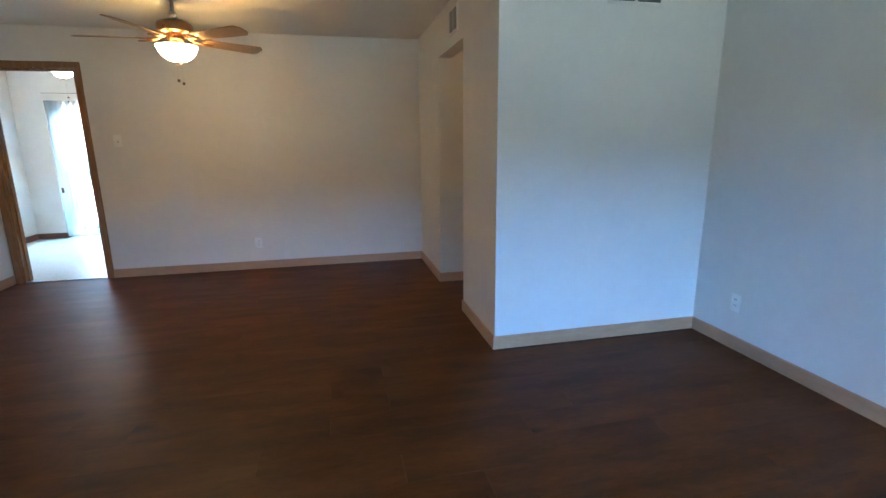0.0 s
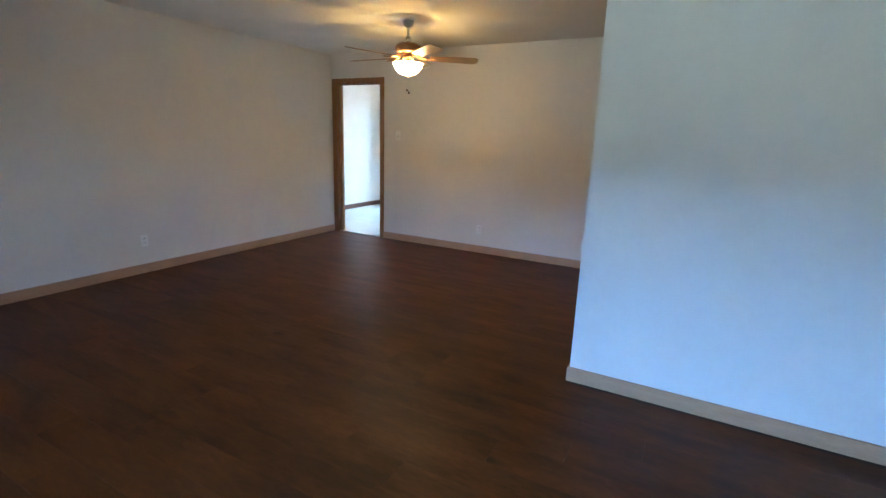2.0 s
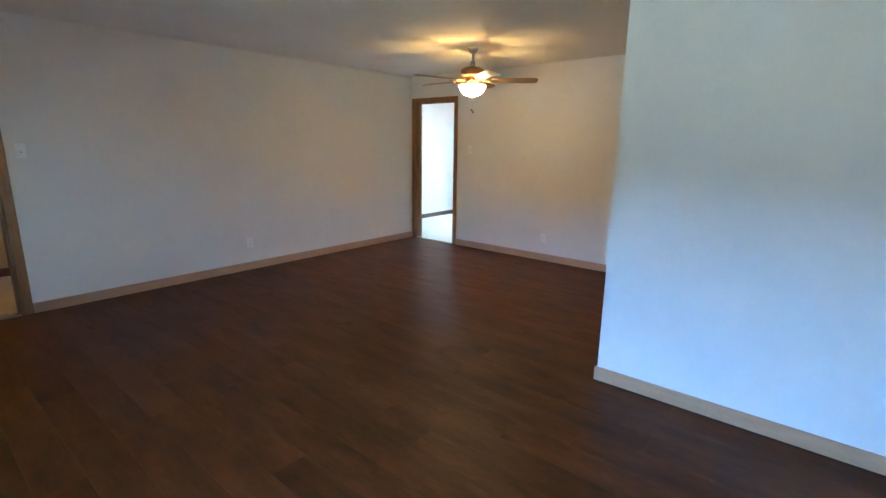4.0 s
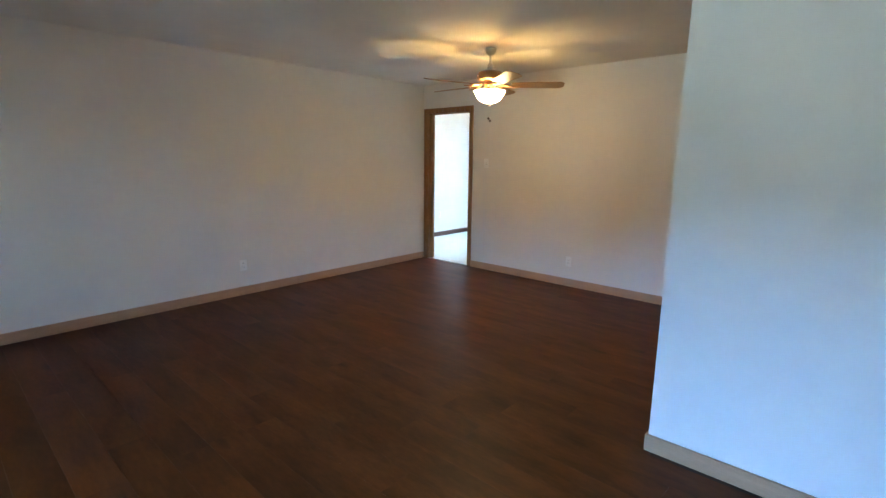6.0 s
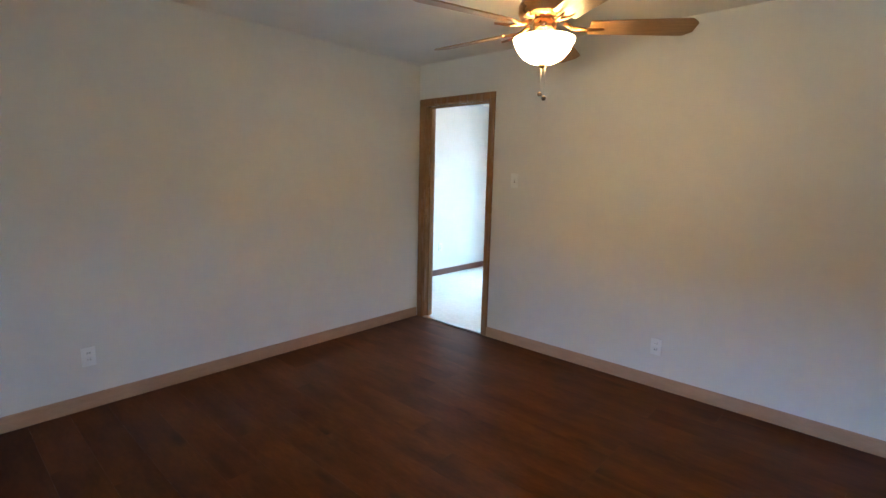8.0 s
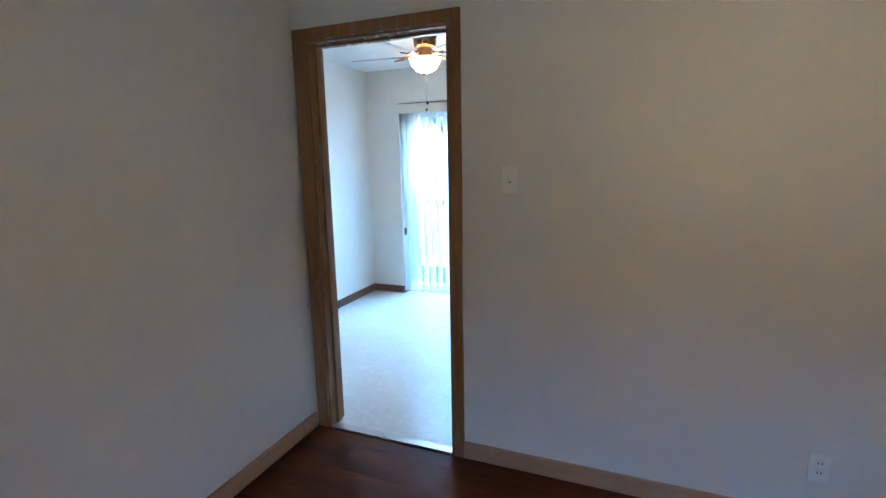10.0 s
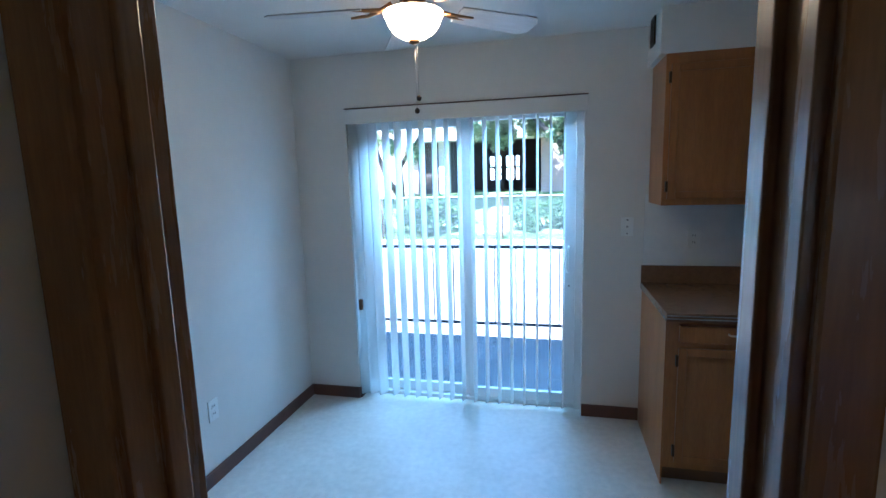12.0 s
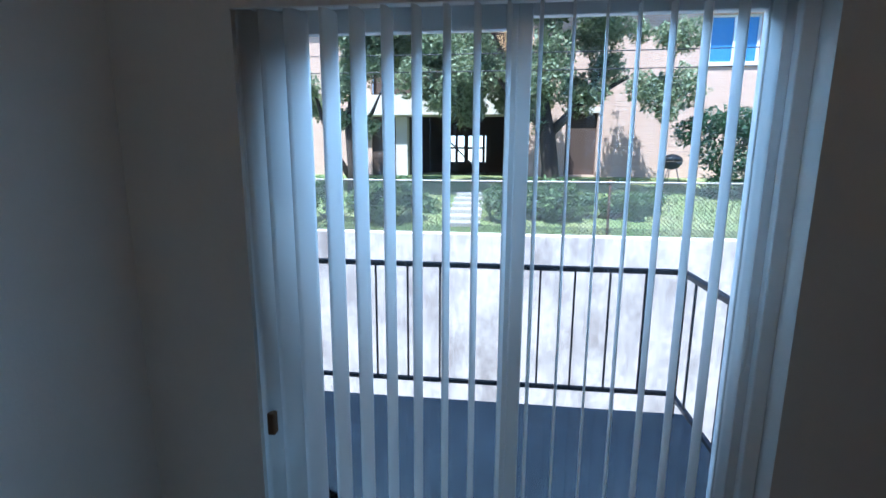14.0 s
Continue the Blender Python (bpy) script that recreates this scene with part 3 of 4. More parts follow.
# ---- wall plates and vents ----
def plate(name, label, category, m, marks):
    """A cover plate in the local xz plane facing -y, turned into place."""
    ob = solid(name, boxed(-0.036, -0.006, -0.058, 0.036, 0.0, 0.058, bevel=0.0025), M_WHITE, label, category)
    ob.matrix_world = m
    for nm, x, z, w, h, d, mt in marks:
        part(nm, boxed(x - w, -0.006 - d, z - h, x + w, -0.004, z + h), mt, ob)
    return ob


SOCKETS = [("socket", 0, 0.02, 0.016, 0.013, 0.002, M_WHITE), ("socket", 0, -0.02, 0.016, 0.013, 0.002, M_WHITE)] + \
          [("slot", sx, sz, 0.0016, 0.005, 0.0026, M_DARK) for sz in (0.022, -0.018) for sx in (-0.006, 0.006)]
TOGGLE = [("toggle", 0, 0.004, 0.005, 0.011, 0.012, M_WHITE), ("slot", 0, -0.010, 0.006, 0.006, 0.001, M_GRILLE)]
plate("outlet", "white double power outlet above the baseboard", "outlet", pose(2.31, 0, 0.288), SOCKETS)
plate("outlet", "white double power outlet on the long wall", "outlet", pose(0, -2.70, 0.315, 0, 0, 90), SOCKETS)
plate("outlet", "white double power outlet beside the closet corner", "outlet", pose(XR, -2.955, 0.305, 0, 0, -90), SOCKETS)
plate("outlet", "white double power outlet low on the kitchen wall", "outlet", pose(KX0, 1.575, 0.40, 0, 0, 90), SOCKETS)
plate("outlet", "white double power outlet above the worktop", "outlet", pose(1.437, KY1 - 0.006, 1.18), SOCKETS)
plate("light_switch", "white toggle light switch beside the kitchen doorway", "switch", pose(1.103, 0, 1.375), TOGGLE)
plate("light_switch", "white toggle light switch beside the entry doorway", "switch", pose(0, -4.575, 1.36, 0, 0, 90), TOGGLE)
plate("phone_plate", "white phone wall plate with three dark screws", "wall plate", pose(1.063, KY1, 1.255), [("screw", 0, z, 0.004, 0.004, 0.001, M_DARK) for z in (0.042, 0, -0.042)])


def vent(label, m, w, h, slats, slat_mat, frame_mat=M_WALL):
    v = tagged(new("vent"), label, "vent")
    v.matrix_world = m
    part("backing", boxed(-w / 2, -0.002, -h / 2, w / 2, 0, h / 2), M_DARK, v)
    for a, b, c, d in ((-w / 2 - 0.02, -w / 2, -h / 2 - 0.02, h / 2 + 0.02), (w / 2, w / 2 + 0.02, -h / 2 - 0.02, h / 2 + 0.02), (-w / 2, w / 2, h / 2, h / 2 + 0.02), (-w / 2, w / 2, -h / 2 - 0.02, -h / 2), (-0.008, 0.008, -h / 2, h / 2)):
        part("frame", boxed(a, -0.010, c, b, 0, d, bevel=0.002), frame_mat, v)
    me = mesh_of("slat", boxed(-w / 2, -0.012, -0.001, w / 2, 0.0, 0.001), slat_mat)
    for i in range(slats):
        s = new("slat", me)
        s.parent = v
        s.matrix_local = pose(0, -0.004, -h / 2 + h * (i + 0.5) / slats, -35)
    return v


vent("white framed air return vent with grey louvres", pose(4.965, YB, 2.205), 0.33, 0.14, 9, M_GRILLE)
vent("grey louvred air vent above the hall passage", pose(XB, -1.565, 2.235, 0, 0, -90), 0.22, 0.15, 9, M_GRILLE)
vent("dark louvred air vent on the side of the soffit", pose(1.15, 2.465, 2.335, 0, 0, -90), 0.06, 0.11, 6, M_BRONZE, M_BRONZE)

# ---- vertical blind ----
blind = holder("vertical_blind", (SO, 0, 0), "white vertical slat blind, slats turned open", "blind")
part("valance", boxed(-0.775, 2.612, 1.957, 0.80, 2.628, 2.052, bevel=0.003), M_WALL, blind)
# Brown strip added to draw the dark gap along the valance top.
part("top_gap_strip", boxed(-0.775, 2.606, 2.053, 0.80, 2.63, 2.058), M_KBASE, blind, "thin brown strip drawn for the dark gap above the valance")
part("head_rail", boxed(-0.735, 2.640, 1.965, 0.73, 2.680, 2.0, bevel=0.003), M_WHITE, blind)
bm = bmesh.new()
n = 6
rows = []
for z in (0.032, 1.962):
    for s in (-0.0005, 0.0005):
        rows.append([bm.verts.new(((0.006 * (1 - (2 * i / n - 1) ** 2)) + s, 0.089 * (i / n - 0.5), z)) for i in range(n + 1)])
a, b, c, d = rows
for p, q in ((a, c), (b, d)):
    for i in range(n):
        f = bm.faces.new((p[i], p[i + 1], q[i + 1], q[i]))
        f.smooth = True
for i in range(n):
    bm.faces.new((a[i], a[i + 1], b[i + 1], b[i]))
    bm.faces.new((c[i], c[i + 1], d[i + 1], d[i]))
for i in (0, n):
    bm.faces.new((a[i], b[i], d[i], c[i]))
slat_mesh = mesh_of("slat", bm, M_SLAT)
slat_rng = random.Random(4)
xs = [-0.748, -0.728, -0.672, -0.600] + [-0.507 + 0.0838 * i for i in range(15)]
for i, x in enumerate(xs):
    s = new("slat", slat_mesh)
    s.parent = blind
    s.matrix_local = pose(x, 2.662 - (0.004 if i % 2 else 0), 0, 0, 0, -(14, 34, 30, 24, 13)[min(i, 4)] + max(0, min(i - 4, 5)) + slat_rng.uniform(-2.0, 2.0))
part("control_cord", tube([(-0.752, 2.635, 1.95), (-0.75, 2.634, 1.4), (-0.752, 2.635, 0.76)], 0.0022, 6), M_WHITE, blind)
part("cord_weight", boxed(-0.748, 2.618, 0.665, -0.722, 2.646, 0.742, bevel=0.006), M_OAKDARK, blind, "small brown cord weight")


# ---- kitchen ----
def cabinet_door(owner, x0, x1, y, z0, z1, name="door"):
    """A flat framed oak door with a recessed panel, proud of the body at y."""
    d = part(name, boxed(x0, y - 0.018, z0, x0 + 0.038, y, z1, bevel=0.003), M_OAK, owner)
    for a, b, c, e in ((x1 - 0.038, x1, z0, z1), (x0 + 0.038, x1 - 0.038, z1 - 0.038, z1), (x0 + 0.038, x1 - 0.038, z0, z0 + 0.038)):
        part("rail", boxed(a, y - 0.018, c, b, y, e, bevel=0.003), M_OAK, d)
    part("panel", boxed(x0 + 0.038, y - 0.010, z0 + 0.038, x1 - 0.038, y - 0.003, z1 - 0.038), M_OAK, d)
    return d


def hinge(owner, x, y, z):
    part("hinge", boxed(x - 0.008, y - 0.020, z - 0.028, x + 0.004, y, z + 0.028, bevel=0.003), M_BRONZE, owner, "dark exposed hinge")


def pull(owner, x, y, z, vertical):
    dx, dz = (0, 0.05) if vertical else (0.05, 0)
    part("handle", tube([(x - dx, y, z - dz), (x - dx, y - 0.022, z - dz * 0.9), (x, y - 0.028, z), (x + dx, y - 0.022, z + dz * 0.9), (x + dx, y, z + dz)], 0.0045), M_NICKEL, owner, "brushed nickel bar handle")


def wall_cabinet(x0, x1, z0, z1, label):
    y = 2.279
    c = holder("wall_cabinet", (0, 0, 0), label, "cabinet", "kitchen wall cabinets")
    part("body", boxed(x0, y, z0, x1, KY1, z1, bevel=0.002), M_OAK, c)
    d = cabinet_door(c, x0 + 0.025, x1 - 0.03, y, z0 + 0.035, z1 - 0.055)
    hinge(d, x0 + 0.022, y, z0 + 0.1)
    hinge(d, x0 + 0.022, y, z1 - 0.12)
    part("knob", lathe([(0.004, 0), (0.006, 0.012), (0.014, 0.018), (0.013, 0.026), (0.004, 0.029)], 16), M_CHROME, d, "round chrome knob").matrix_local = pose(x1 - 0.055, y - 0.018, z0 + 0.25, 90)
    return c


wall_cabinet(1.18, 1.80, 1.402, 2.175, "honey oak wall cabinet with one closed door")
wall_cabinet(1.803, 2.50, 1.72, 2.175, "short honey oak wall cabinet above the sink")
wall_cabinet(2.503, 3.2, 1.402, 2.175, "honey oak wall cabinet beside the sink")


def base_cabinet(x0, x1, label, drawer=True):
    y = 1.952
    c = holder("base_cabinet", (0, 0, 0), label, "cabinet", "kitchen base cabinets")
    part("body", boxed(x0, y, 0.10, x1, KY1, 0.872, bevel=0.002), M_OAK, c)
    part("toe_kick", boxed(x0 + 0.002, y + 0.06, 0.004, x1, y + 0.075, 0.10), M_OAKDARK, c)
    if drawer:
        dr = part("drawer", boxed(x0 + 0.05, y - 0.018, 0.765, x1 - 0.03, y, 0.85, bevel=0.004), M_OAK, c)
        pull(dr, (x0 + x1) / 2, y - 0.018, 0.815, False)
    d = cabinet_door(c, x0 + 0.05, x1 - 0.03, y, 0.14, 0.735)
    hinge(d, x0 + 0.046, y, 0.2)
    hinge(d, x0 + 0.046, y, 0.67)
    pull(d, x1 - 0.055, y - 0.018, 0.61, True)
    return c


first = base_cabinet(1.165, 1.79, "honey oak base cabinet with a drawer and door")
part("end_panel", boxed(1.157, 1.955, 0.004, 1.165, KY1 - 0.014, 0.872), M_OAK, first)
second = base_cabinet(1.793, 2.55, "honey oak base cabinet under the sink", True)
third = base_cabinet(2.553, 3.3, "honey oak base cabinet beside the sink", True)
SX0, SX1, SY0, SY1 = 1.875, 2.46, 2.10, 2.50
top = holder("worktop", (0, 0, 0), "brown laminate worktop with raised back edge", "worktop")
bm = bmesh.new()
gx, gy = (1.15, SX0, SX1, 3.32), (1.917, SY0, SY1, KY1)
gv = [[bm.verts.new((x, y, 0.873)) for y in gy] for x in gx]
cells = [bm.faces.new((gv[i][k], gv[i + 1][k], gv[i + 1][k + 1], gv[i][k + 1])) for i in range(3) for k in range(3) if (i, k) != (1, 1)]
up = bmesh.ops.extrude_face_region(bm, geom=cells)
bmesh.ops.translate(bm, vec=(0, 0, 0.039), verts=[g for g in up["geom"] if isinstance(g, bmesh.types.BMVert)])
rim = [e for e in bm.edges if all(abs(v.co.y - 1.917) < 1e-4 and v.co.z > 0.9 for v in e.verts)]
bmesh.ops.bevel(bm, geom=rim, offset=0.006, segments=3, affect='EDGES')
part("top", bm, M_COUNTER, top)
for zz in (0.884, 0.899):
    part("edge_bead", boxed(1.152, 1.9145, zz, 3.318, 1.9185, zz + 0.004, bevel=0.001), M_NICKEL, top, "thin bright bead along the front edge")
part("backsplash", boxed(1.15, KY1 - 0.022, 0.912, 3.32, KY1, 1.018, bevel=0.005), M_COUNTER, top)
structure("splash_panel", boxed(1.16, KY1 - 0.005, 1.018, 3.32, KY1, 1.45), M_ENAMEL, "thin glossy white panel behind the worktop", "panel")
sink = holder("sink", (0, 0, 0.912), "stainless steel kitchen sink set in the worktop", "sink")
bm = bmesh.new()
box(bm, SX0 - 0.02, SY0 - 0.02, 0.0, SX0 + 0.01, SY1 + 0.06, 0.006, bevel=0.002)
box(bm, SX1 - 0.01, SY0 - 0.02, 0.0, SX1 + 0.02, SY1 + 0.06, 0.006, bevel=0.002)
box(bm, SX0 + 0.01, SY0 - 0.02, 0.0, SX1 - 0.01, SY0 + 0.01, 0.006, bevel=0.002)
box(bm, SX0 + 0.01, SY1 - 0.01, 0.0, SX1 - 0.01, SY1 + 0.06, 0.006, bevel=0.002)
part("rim", bm, M_STEEL, sink)
bm = bmesh.new()
box(bm, SX0 + 0.006, SY0 + 0.006, -0.17, SX1 - 0.006, SY1 - 0.006, -0.165)
for a, b, c, d in ((SX0 + 0.003, SX0 + 0.007, SY0, SY1), (SX1 - 0.007, SX1 - 0.003, SY0, SY1), (SX0, SX1, SY0 + 0.003, SY0 + 0.007), (SX0, SX1, SY1 - 0.007, SY1 - 0.003)):
    box(bm, a, c, -0.168, b, d, 0.001)
part("basin", bm, M_STEEL, sink)
faucet = holder("faucet", (2.165, 2.53, 0.918), "chrome single-lever kitchen faucet behind the sink", "faucet")
part("base", lathe([(0.03, 0), (0.03, 0.01), (0.022, 0.03), (0.02, 0.085), (0.012, 0.09)], 20), M_CHROME, faucet)
part("spout", tube([(0, 0, 0.06), (0.01, -0.04, 0.12), (0.04, -0.10, 0.14), (0.08, -0.17, 0.12), (0.09, -0.19, 0.09)], [0.016, 0.014, 0.012, 0.011, 0.011], 12), M_CHROME, faucet)
part("lever", tube([(0, 0, 0.085), (0.0, 0.0, 0.12), (0.03, -0.03, 0.19), (0.05, -0.05, 0.205)], [0.018, 0.014, 0.008, 0.007], 10), M_CHROME, faucet)
soap = holder("soap_bottle", (1.90, 2.53, 0.918), "clear pump bottle half full of yellow soap", "bottle")
part("soap", lathe([(0.022, 0.002), (0.0245, 0.01), (0.0245, 0.062), (0.01, 0.063)], 20), M_SOAP, soap, "yellow liquid soap")
part("bottle_wall", lathe([(0.0255, 0.0), (0.0265, 0.01), (0.0265, 0.085), (0.019, 0.115), (0.0125, 0.128)], 20), M_GLASS, soap, "clear plastic bottle wall")
part("label", lathe([(0.0268, 0.03), (0.027, 0.031), (0.027, 0.058), (0.0268, 0.059)], 20), M_DARK, soap, "small dark label")
part("pump", tube([(0, 0, 0.115), (0, 0, 0.165), (0.006, -0.002, 0.172), (0.036, -0.012, 0.170), (0.04, -0.013, 0.160)], [0.011, 0.006, 0.006, 0.005, 0.004]), M_WHITE, soap)
sponge = solid("sponge", boxed(1.95, 2.51, 0.918, 2.05, 2.56, 0.94, bevel=0.008), M_DARK, "dark sponge on the sink rim", "sponge")
lamp = holder("wall_lamp", (2.09, KY1, 1.58), "dark metal wall lamp with frosted shade above the sink", "lamp")
part("back_plate", lathe([(0.03, 0.0), (0.03, 0.008), (0.014, 0.014)], 20), M_BRONZE, lamp).matrix_local = pose(0, 0, 0, 90)
part("arm", tube([(0, -0.01, 0), (0, -0.06, 0.02), (0, -0.10, 0.0), (0, -0.10, -0.04)], 0.008), M_BRONZE, lamp)
part("arm", tube([(0.0, -0.02, 0.02), (0.06, -0.06, 0.03), (0.10, -0.08, -0.02)], 0.008), M_BRONZE, lamp)
part("shade", lathe([(0.02, -0.03), (0.04, -0.06), (0.055, -0.13), (0.057, -0.14)], 20, (0, -0.10, 0)), M_SHADE, lamp)
stove = holder("stove", (1.20, 0.13, 0.004), "white enamel stove beside the doorway", "stove")
part("body", boxed(0, 0, 0, 0.76, 0.68, 0.87, bevel=0.008), M_ENAMEL, stove)
part("cooktop", boxed(-0.006, 0, 0.87, 0.766, 0.78, 0.906, bevel=0.012), M_ENAMEL, stove)
part("oven_door", boxed(0.03, 0.68, 0.18, 0.73, 0.72, 0.78, bevel=0.008), M_ENAMEL, stove)
for bx, by, r in ((0.2, 0.2, 0.075), (0.56, 0.2, 0.1), (0.2, 0.55, 0.1), (0.56, 0.55, 0.075)):
    part("burner", lathe([(r * 0.3, 0.906), (r, 0.906), (r, 0.914), (r * 0.3, 0.914)], 24, (bx, by, 0)), M_DARK, stove)

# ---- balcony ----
structure("balcony", boxed(-2.6, KY1 + 0.18, -0.25, 1.21, 4.27, -0.05, bevel=0.01), M_SLAB, "grey concrete balcony slab, shade darkened into its colour", "balcony")
# Unseen slab added overhead to keep sky light off the balcony floor.
structure("overhead_shade_slab", boxed(-2.6, KY1 + 0.18, 2.75, 1.4, 4.2, 2.95), M_STUCCO, "unseen slab overhead, added to shade the balcony", "balcony")
# Unseen upper block, added so that its shadow covers the balcony.
bm = bmesh.new()
box(bm, -8.0, YF - 0.15, 2.95, 12.0, KY1 + 0.18, 5.2)
structure("shadow_block_above", bm, M_STUCCO, "unseen tan stucco upper storey, added to shadow the balcony", "building")
bm = bmesh.new()
box(bm, -8.0, KY1 + 0.13, -4.5, KX0 - 0.12, KY1 + 0.18, 2.95)
box(bm, KX1 + 0.12, KY1 + 0.13, -4.5, 12.0, KY1 + 0.18, 2.95)
box(bm, KX0 - 0.12, KY1 + 0.13, -4.5, KX1 + 0.12, KY1 + 0.18, -0.25)
structure("outer_wall_north", bm, M_STUCCO, "tan stucco outer wall round the balcony", "wall")
rail = holder("balcony_railing", (0, 0, -0.05), "dark iron balcony railing with thin balusters", "railing")
RX, RY = 1.115, 4.24
part("top_rail", boxed(-2.6, RY - 0.02, 0.925, RX + 0.02, RY + 0.02, 0.955, bevel=0.004), M_IRON, rail)
part("bottom_rail", boxed(-2.6, RY - 0.012, 0.135, RX, RY + 0.012, 0.16), M_IRON, rail)
part("top_rail", boxed(RX - 0.02, KY1 + 0.18, 0.925, RX + 0.02, RY - 0.02, 0.955, bevel=0.004), M_IRON, rail)
part("bottom_rail", boxed(RX - 0.012, KY1 + 0.18, 0.135, RX + 0.012, RY - 0.02, 0.16), M_IRON, rail)
for px in (RX, -2.58):
    part("post", boxed(px - 0.02, RY - 0.02, 0.0, px + 0.02, RY + 0.02, 0.925), M_IRON, rail)
bal = mesh_of("baluster", boxed(-0.006, -0.006, 0.16, 0.006, 0.006, 0.925), M_IRON)
for i in range(17):
    b = new("baluster", bal)
    b.parent, b.location = rail, (RX - 0.212 * (i + 1), RY, 0)
for i in range(6):
    b = new("baluster", bal)
    b.parent, b.location = rail, (RX, RY - 0.2 * (i + 1), 0)

# ---- front side outside the living room window ----
structure("storey_below", boxed(-8.0, YF - 0.1, -4.5, 12.0, KY1 + 0.12, -0.13), M_STUCCO, "plain storey below the apartment", "building")
# Unseen overhang added to block sun and high sky at the front window.
structure("sun_block_roof", boxed(-2.0, YF - 0.9, 2.55, 8.0, YF - 0.15, 2.75), M_STUCCO, "unseen plain roof added to keep sun out of the front window", "roof")
# Unseen wall added to cut off low sky; sets the light line indoors.
structure("low_sky_blocker", boxed(-40, -24.2, -4.5, 26, -24, 4.5), M_BROWN, "unseen plain dark wall added to block the low sky", "wall")
structure("front_lawn", boxed(-30, -24, -4.5, 36, YF - 0.15, -0.15), M_DRY, "unseen front lawn, toned for the light it bounces indoors", "lawn")

# ---- ground, retaining wall, slope ----
bm = bmesh.new()
bmesh.ops.create_grid(bm, x_segments=4, y_segments=4, size=1500)
for v in bm.verts:
    v.co.z = -4.5
structure("ground", bm, M_ASPH, "dark asphalt ground reaching the horizon", "ground")
structure("retaining_wall", boxed(-30, 10.6, -4.5, 30, 10.85, 0.10, bevel=0.02), M_CONC, "stained concrete retaining wall in sunlight", "retaining wall")


def slope_z(y):
    return 0.06 + (0.98 * (y - 10.85) / 5.9 if y < 16.75 else 0.98)


bm = bmesh.new()
ys = [10.85 + 0.45 * i for i in range(14)] + [30, 90]
grid = []
for y in ys:
    grid.append([bm.verts.new((x, y, slope_z(y) + (0.05 * noise.noise((x * 0.5, y * 0.5, 0)) if 11 < y < 16.5 else 0))) for x in [-40 + 2 * i for i in range(41)]])
for a, b in zip(grid, grid[1:]):
    for i in range(40):
        bm.faces.new((a[i], a[i + 1], b[i + 1], b[i])).smooth = True
structure("lawn", bm, M_GRASS, "sunlit green and yellow lawn rising to a building", "ground")


def leaves(bm, rng, spots, count, size):
    """Many single leaves, scattered over lumps (x, y, z, radius)."""
    total = sum(s[3] ** 2 for s in spots)
    for x, y, z, r in spots:
        for _ in range(int(count * r * r / total)):
            while True:
                d = Vector((rng.uniform(-1, 1), rng.uniform(-1, 1), rng.uniform(-1, 1)))
                if 0.25 < d.length < 1:
                    break
            p = Vector((x, y, z)) + d * r * (0.75 + 0.35 * noise.noise(d * 2.3 + Vector((x, y, z))))
            q = Euler((rng.uniform(-1.1, 1.1), rng.uniform(-1.1, 1.1), rng.uniform(0, 6.28))).to_matrix()
            s = size * rng.uniform(0.6, 1.3)
            vs = [bm.verts.new(p + q @ Vector(c)) for c in ((-s, 0, 0), (0, -s * 0.45, s * 0.1), (s, 0, 0), (0, s * 0.45, s * 0.1))]
            bm.faces.new(vs)
    return bm


def tree(at, label, trunk_pts, radii, limbs, spots, count, size, seed, mat):
    rng = random.Random(seed)
    t = holder("tree", at, label, "tree")
    bm = tube(trunk_pts, radii, 10)
    for pts, rr in limbs:
        tube(pts, rr, 7, bm=bm)
    part("trunk", bm, M_BARK, t)
    part("crown", leaves(bmesh.new(), rng, spots, count, size), mat, t)
    return t


def spread(rng, n, x, y, z, sx, sy, sz, r):
    return [(x + rng.uniform(-sx, sx), y + rng.uniform(-sy, sy), z + rng.uniform(-sz, sz), r * rng.uniform(0.6, 1.2)) for _ in range(n)]


rg = random.Random(8)
tree((1.25, 14.0, slope_z(14.0) - 0.1), "broad leafy tree with a thick dark trunk", [(0, 0, 0), (-0.02, 0, 0.9), (-0.15, 0, 1.8), (-0.3, 0.1, 2.7)], [0.27, 0.22, 0.21, 0.14],
     [([(-0.1, 0, 1.7), (0.7, 0.1, 2.5), (1.8, 0.1, 3.1)], [0.13, 0.09, 0.04]), ([(-0.15, 0, 1.8), (-1.0, -0.1, 2.6), (-1.6, 0, 3.3)], [0.12, 0.08, 0.03]), ([(0.7, 0.1, 2.5), (1.2, -0.4, 3.4)], [0.07, 0.03]), ([(-0.3, 0.1, 2.7), (0.1, 0.2, 4.2)], [0.12, 0.05])],
     spread(rg, 32, 0.5, 0.1, 3.35, 2.9, 0.9, 0.8, 0.62) + spread(rg, 10, 0.2, 0.1, 5.0, 2.0, 0.9, 0.7, 0.9) + [(-0.5, -0.1, 2.3, 0.42), (-0.3, 0, 1.9, 0.3), (2.4, -0.2, 2.5, 0.5), (2.7, -0.2, 2.2, 0.35)], 46000, 0.062, 3, M_LEAF)
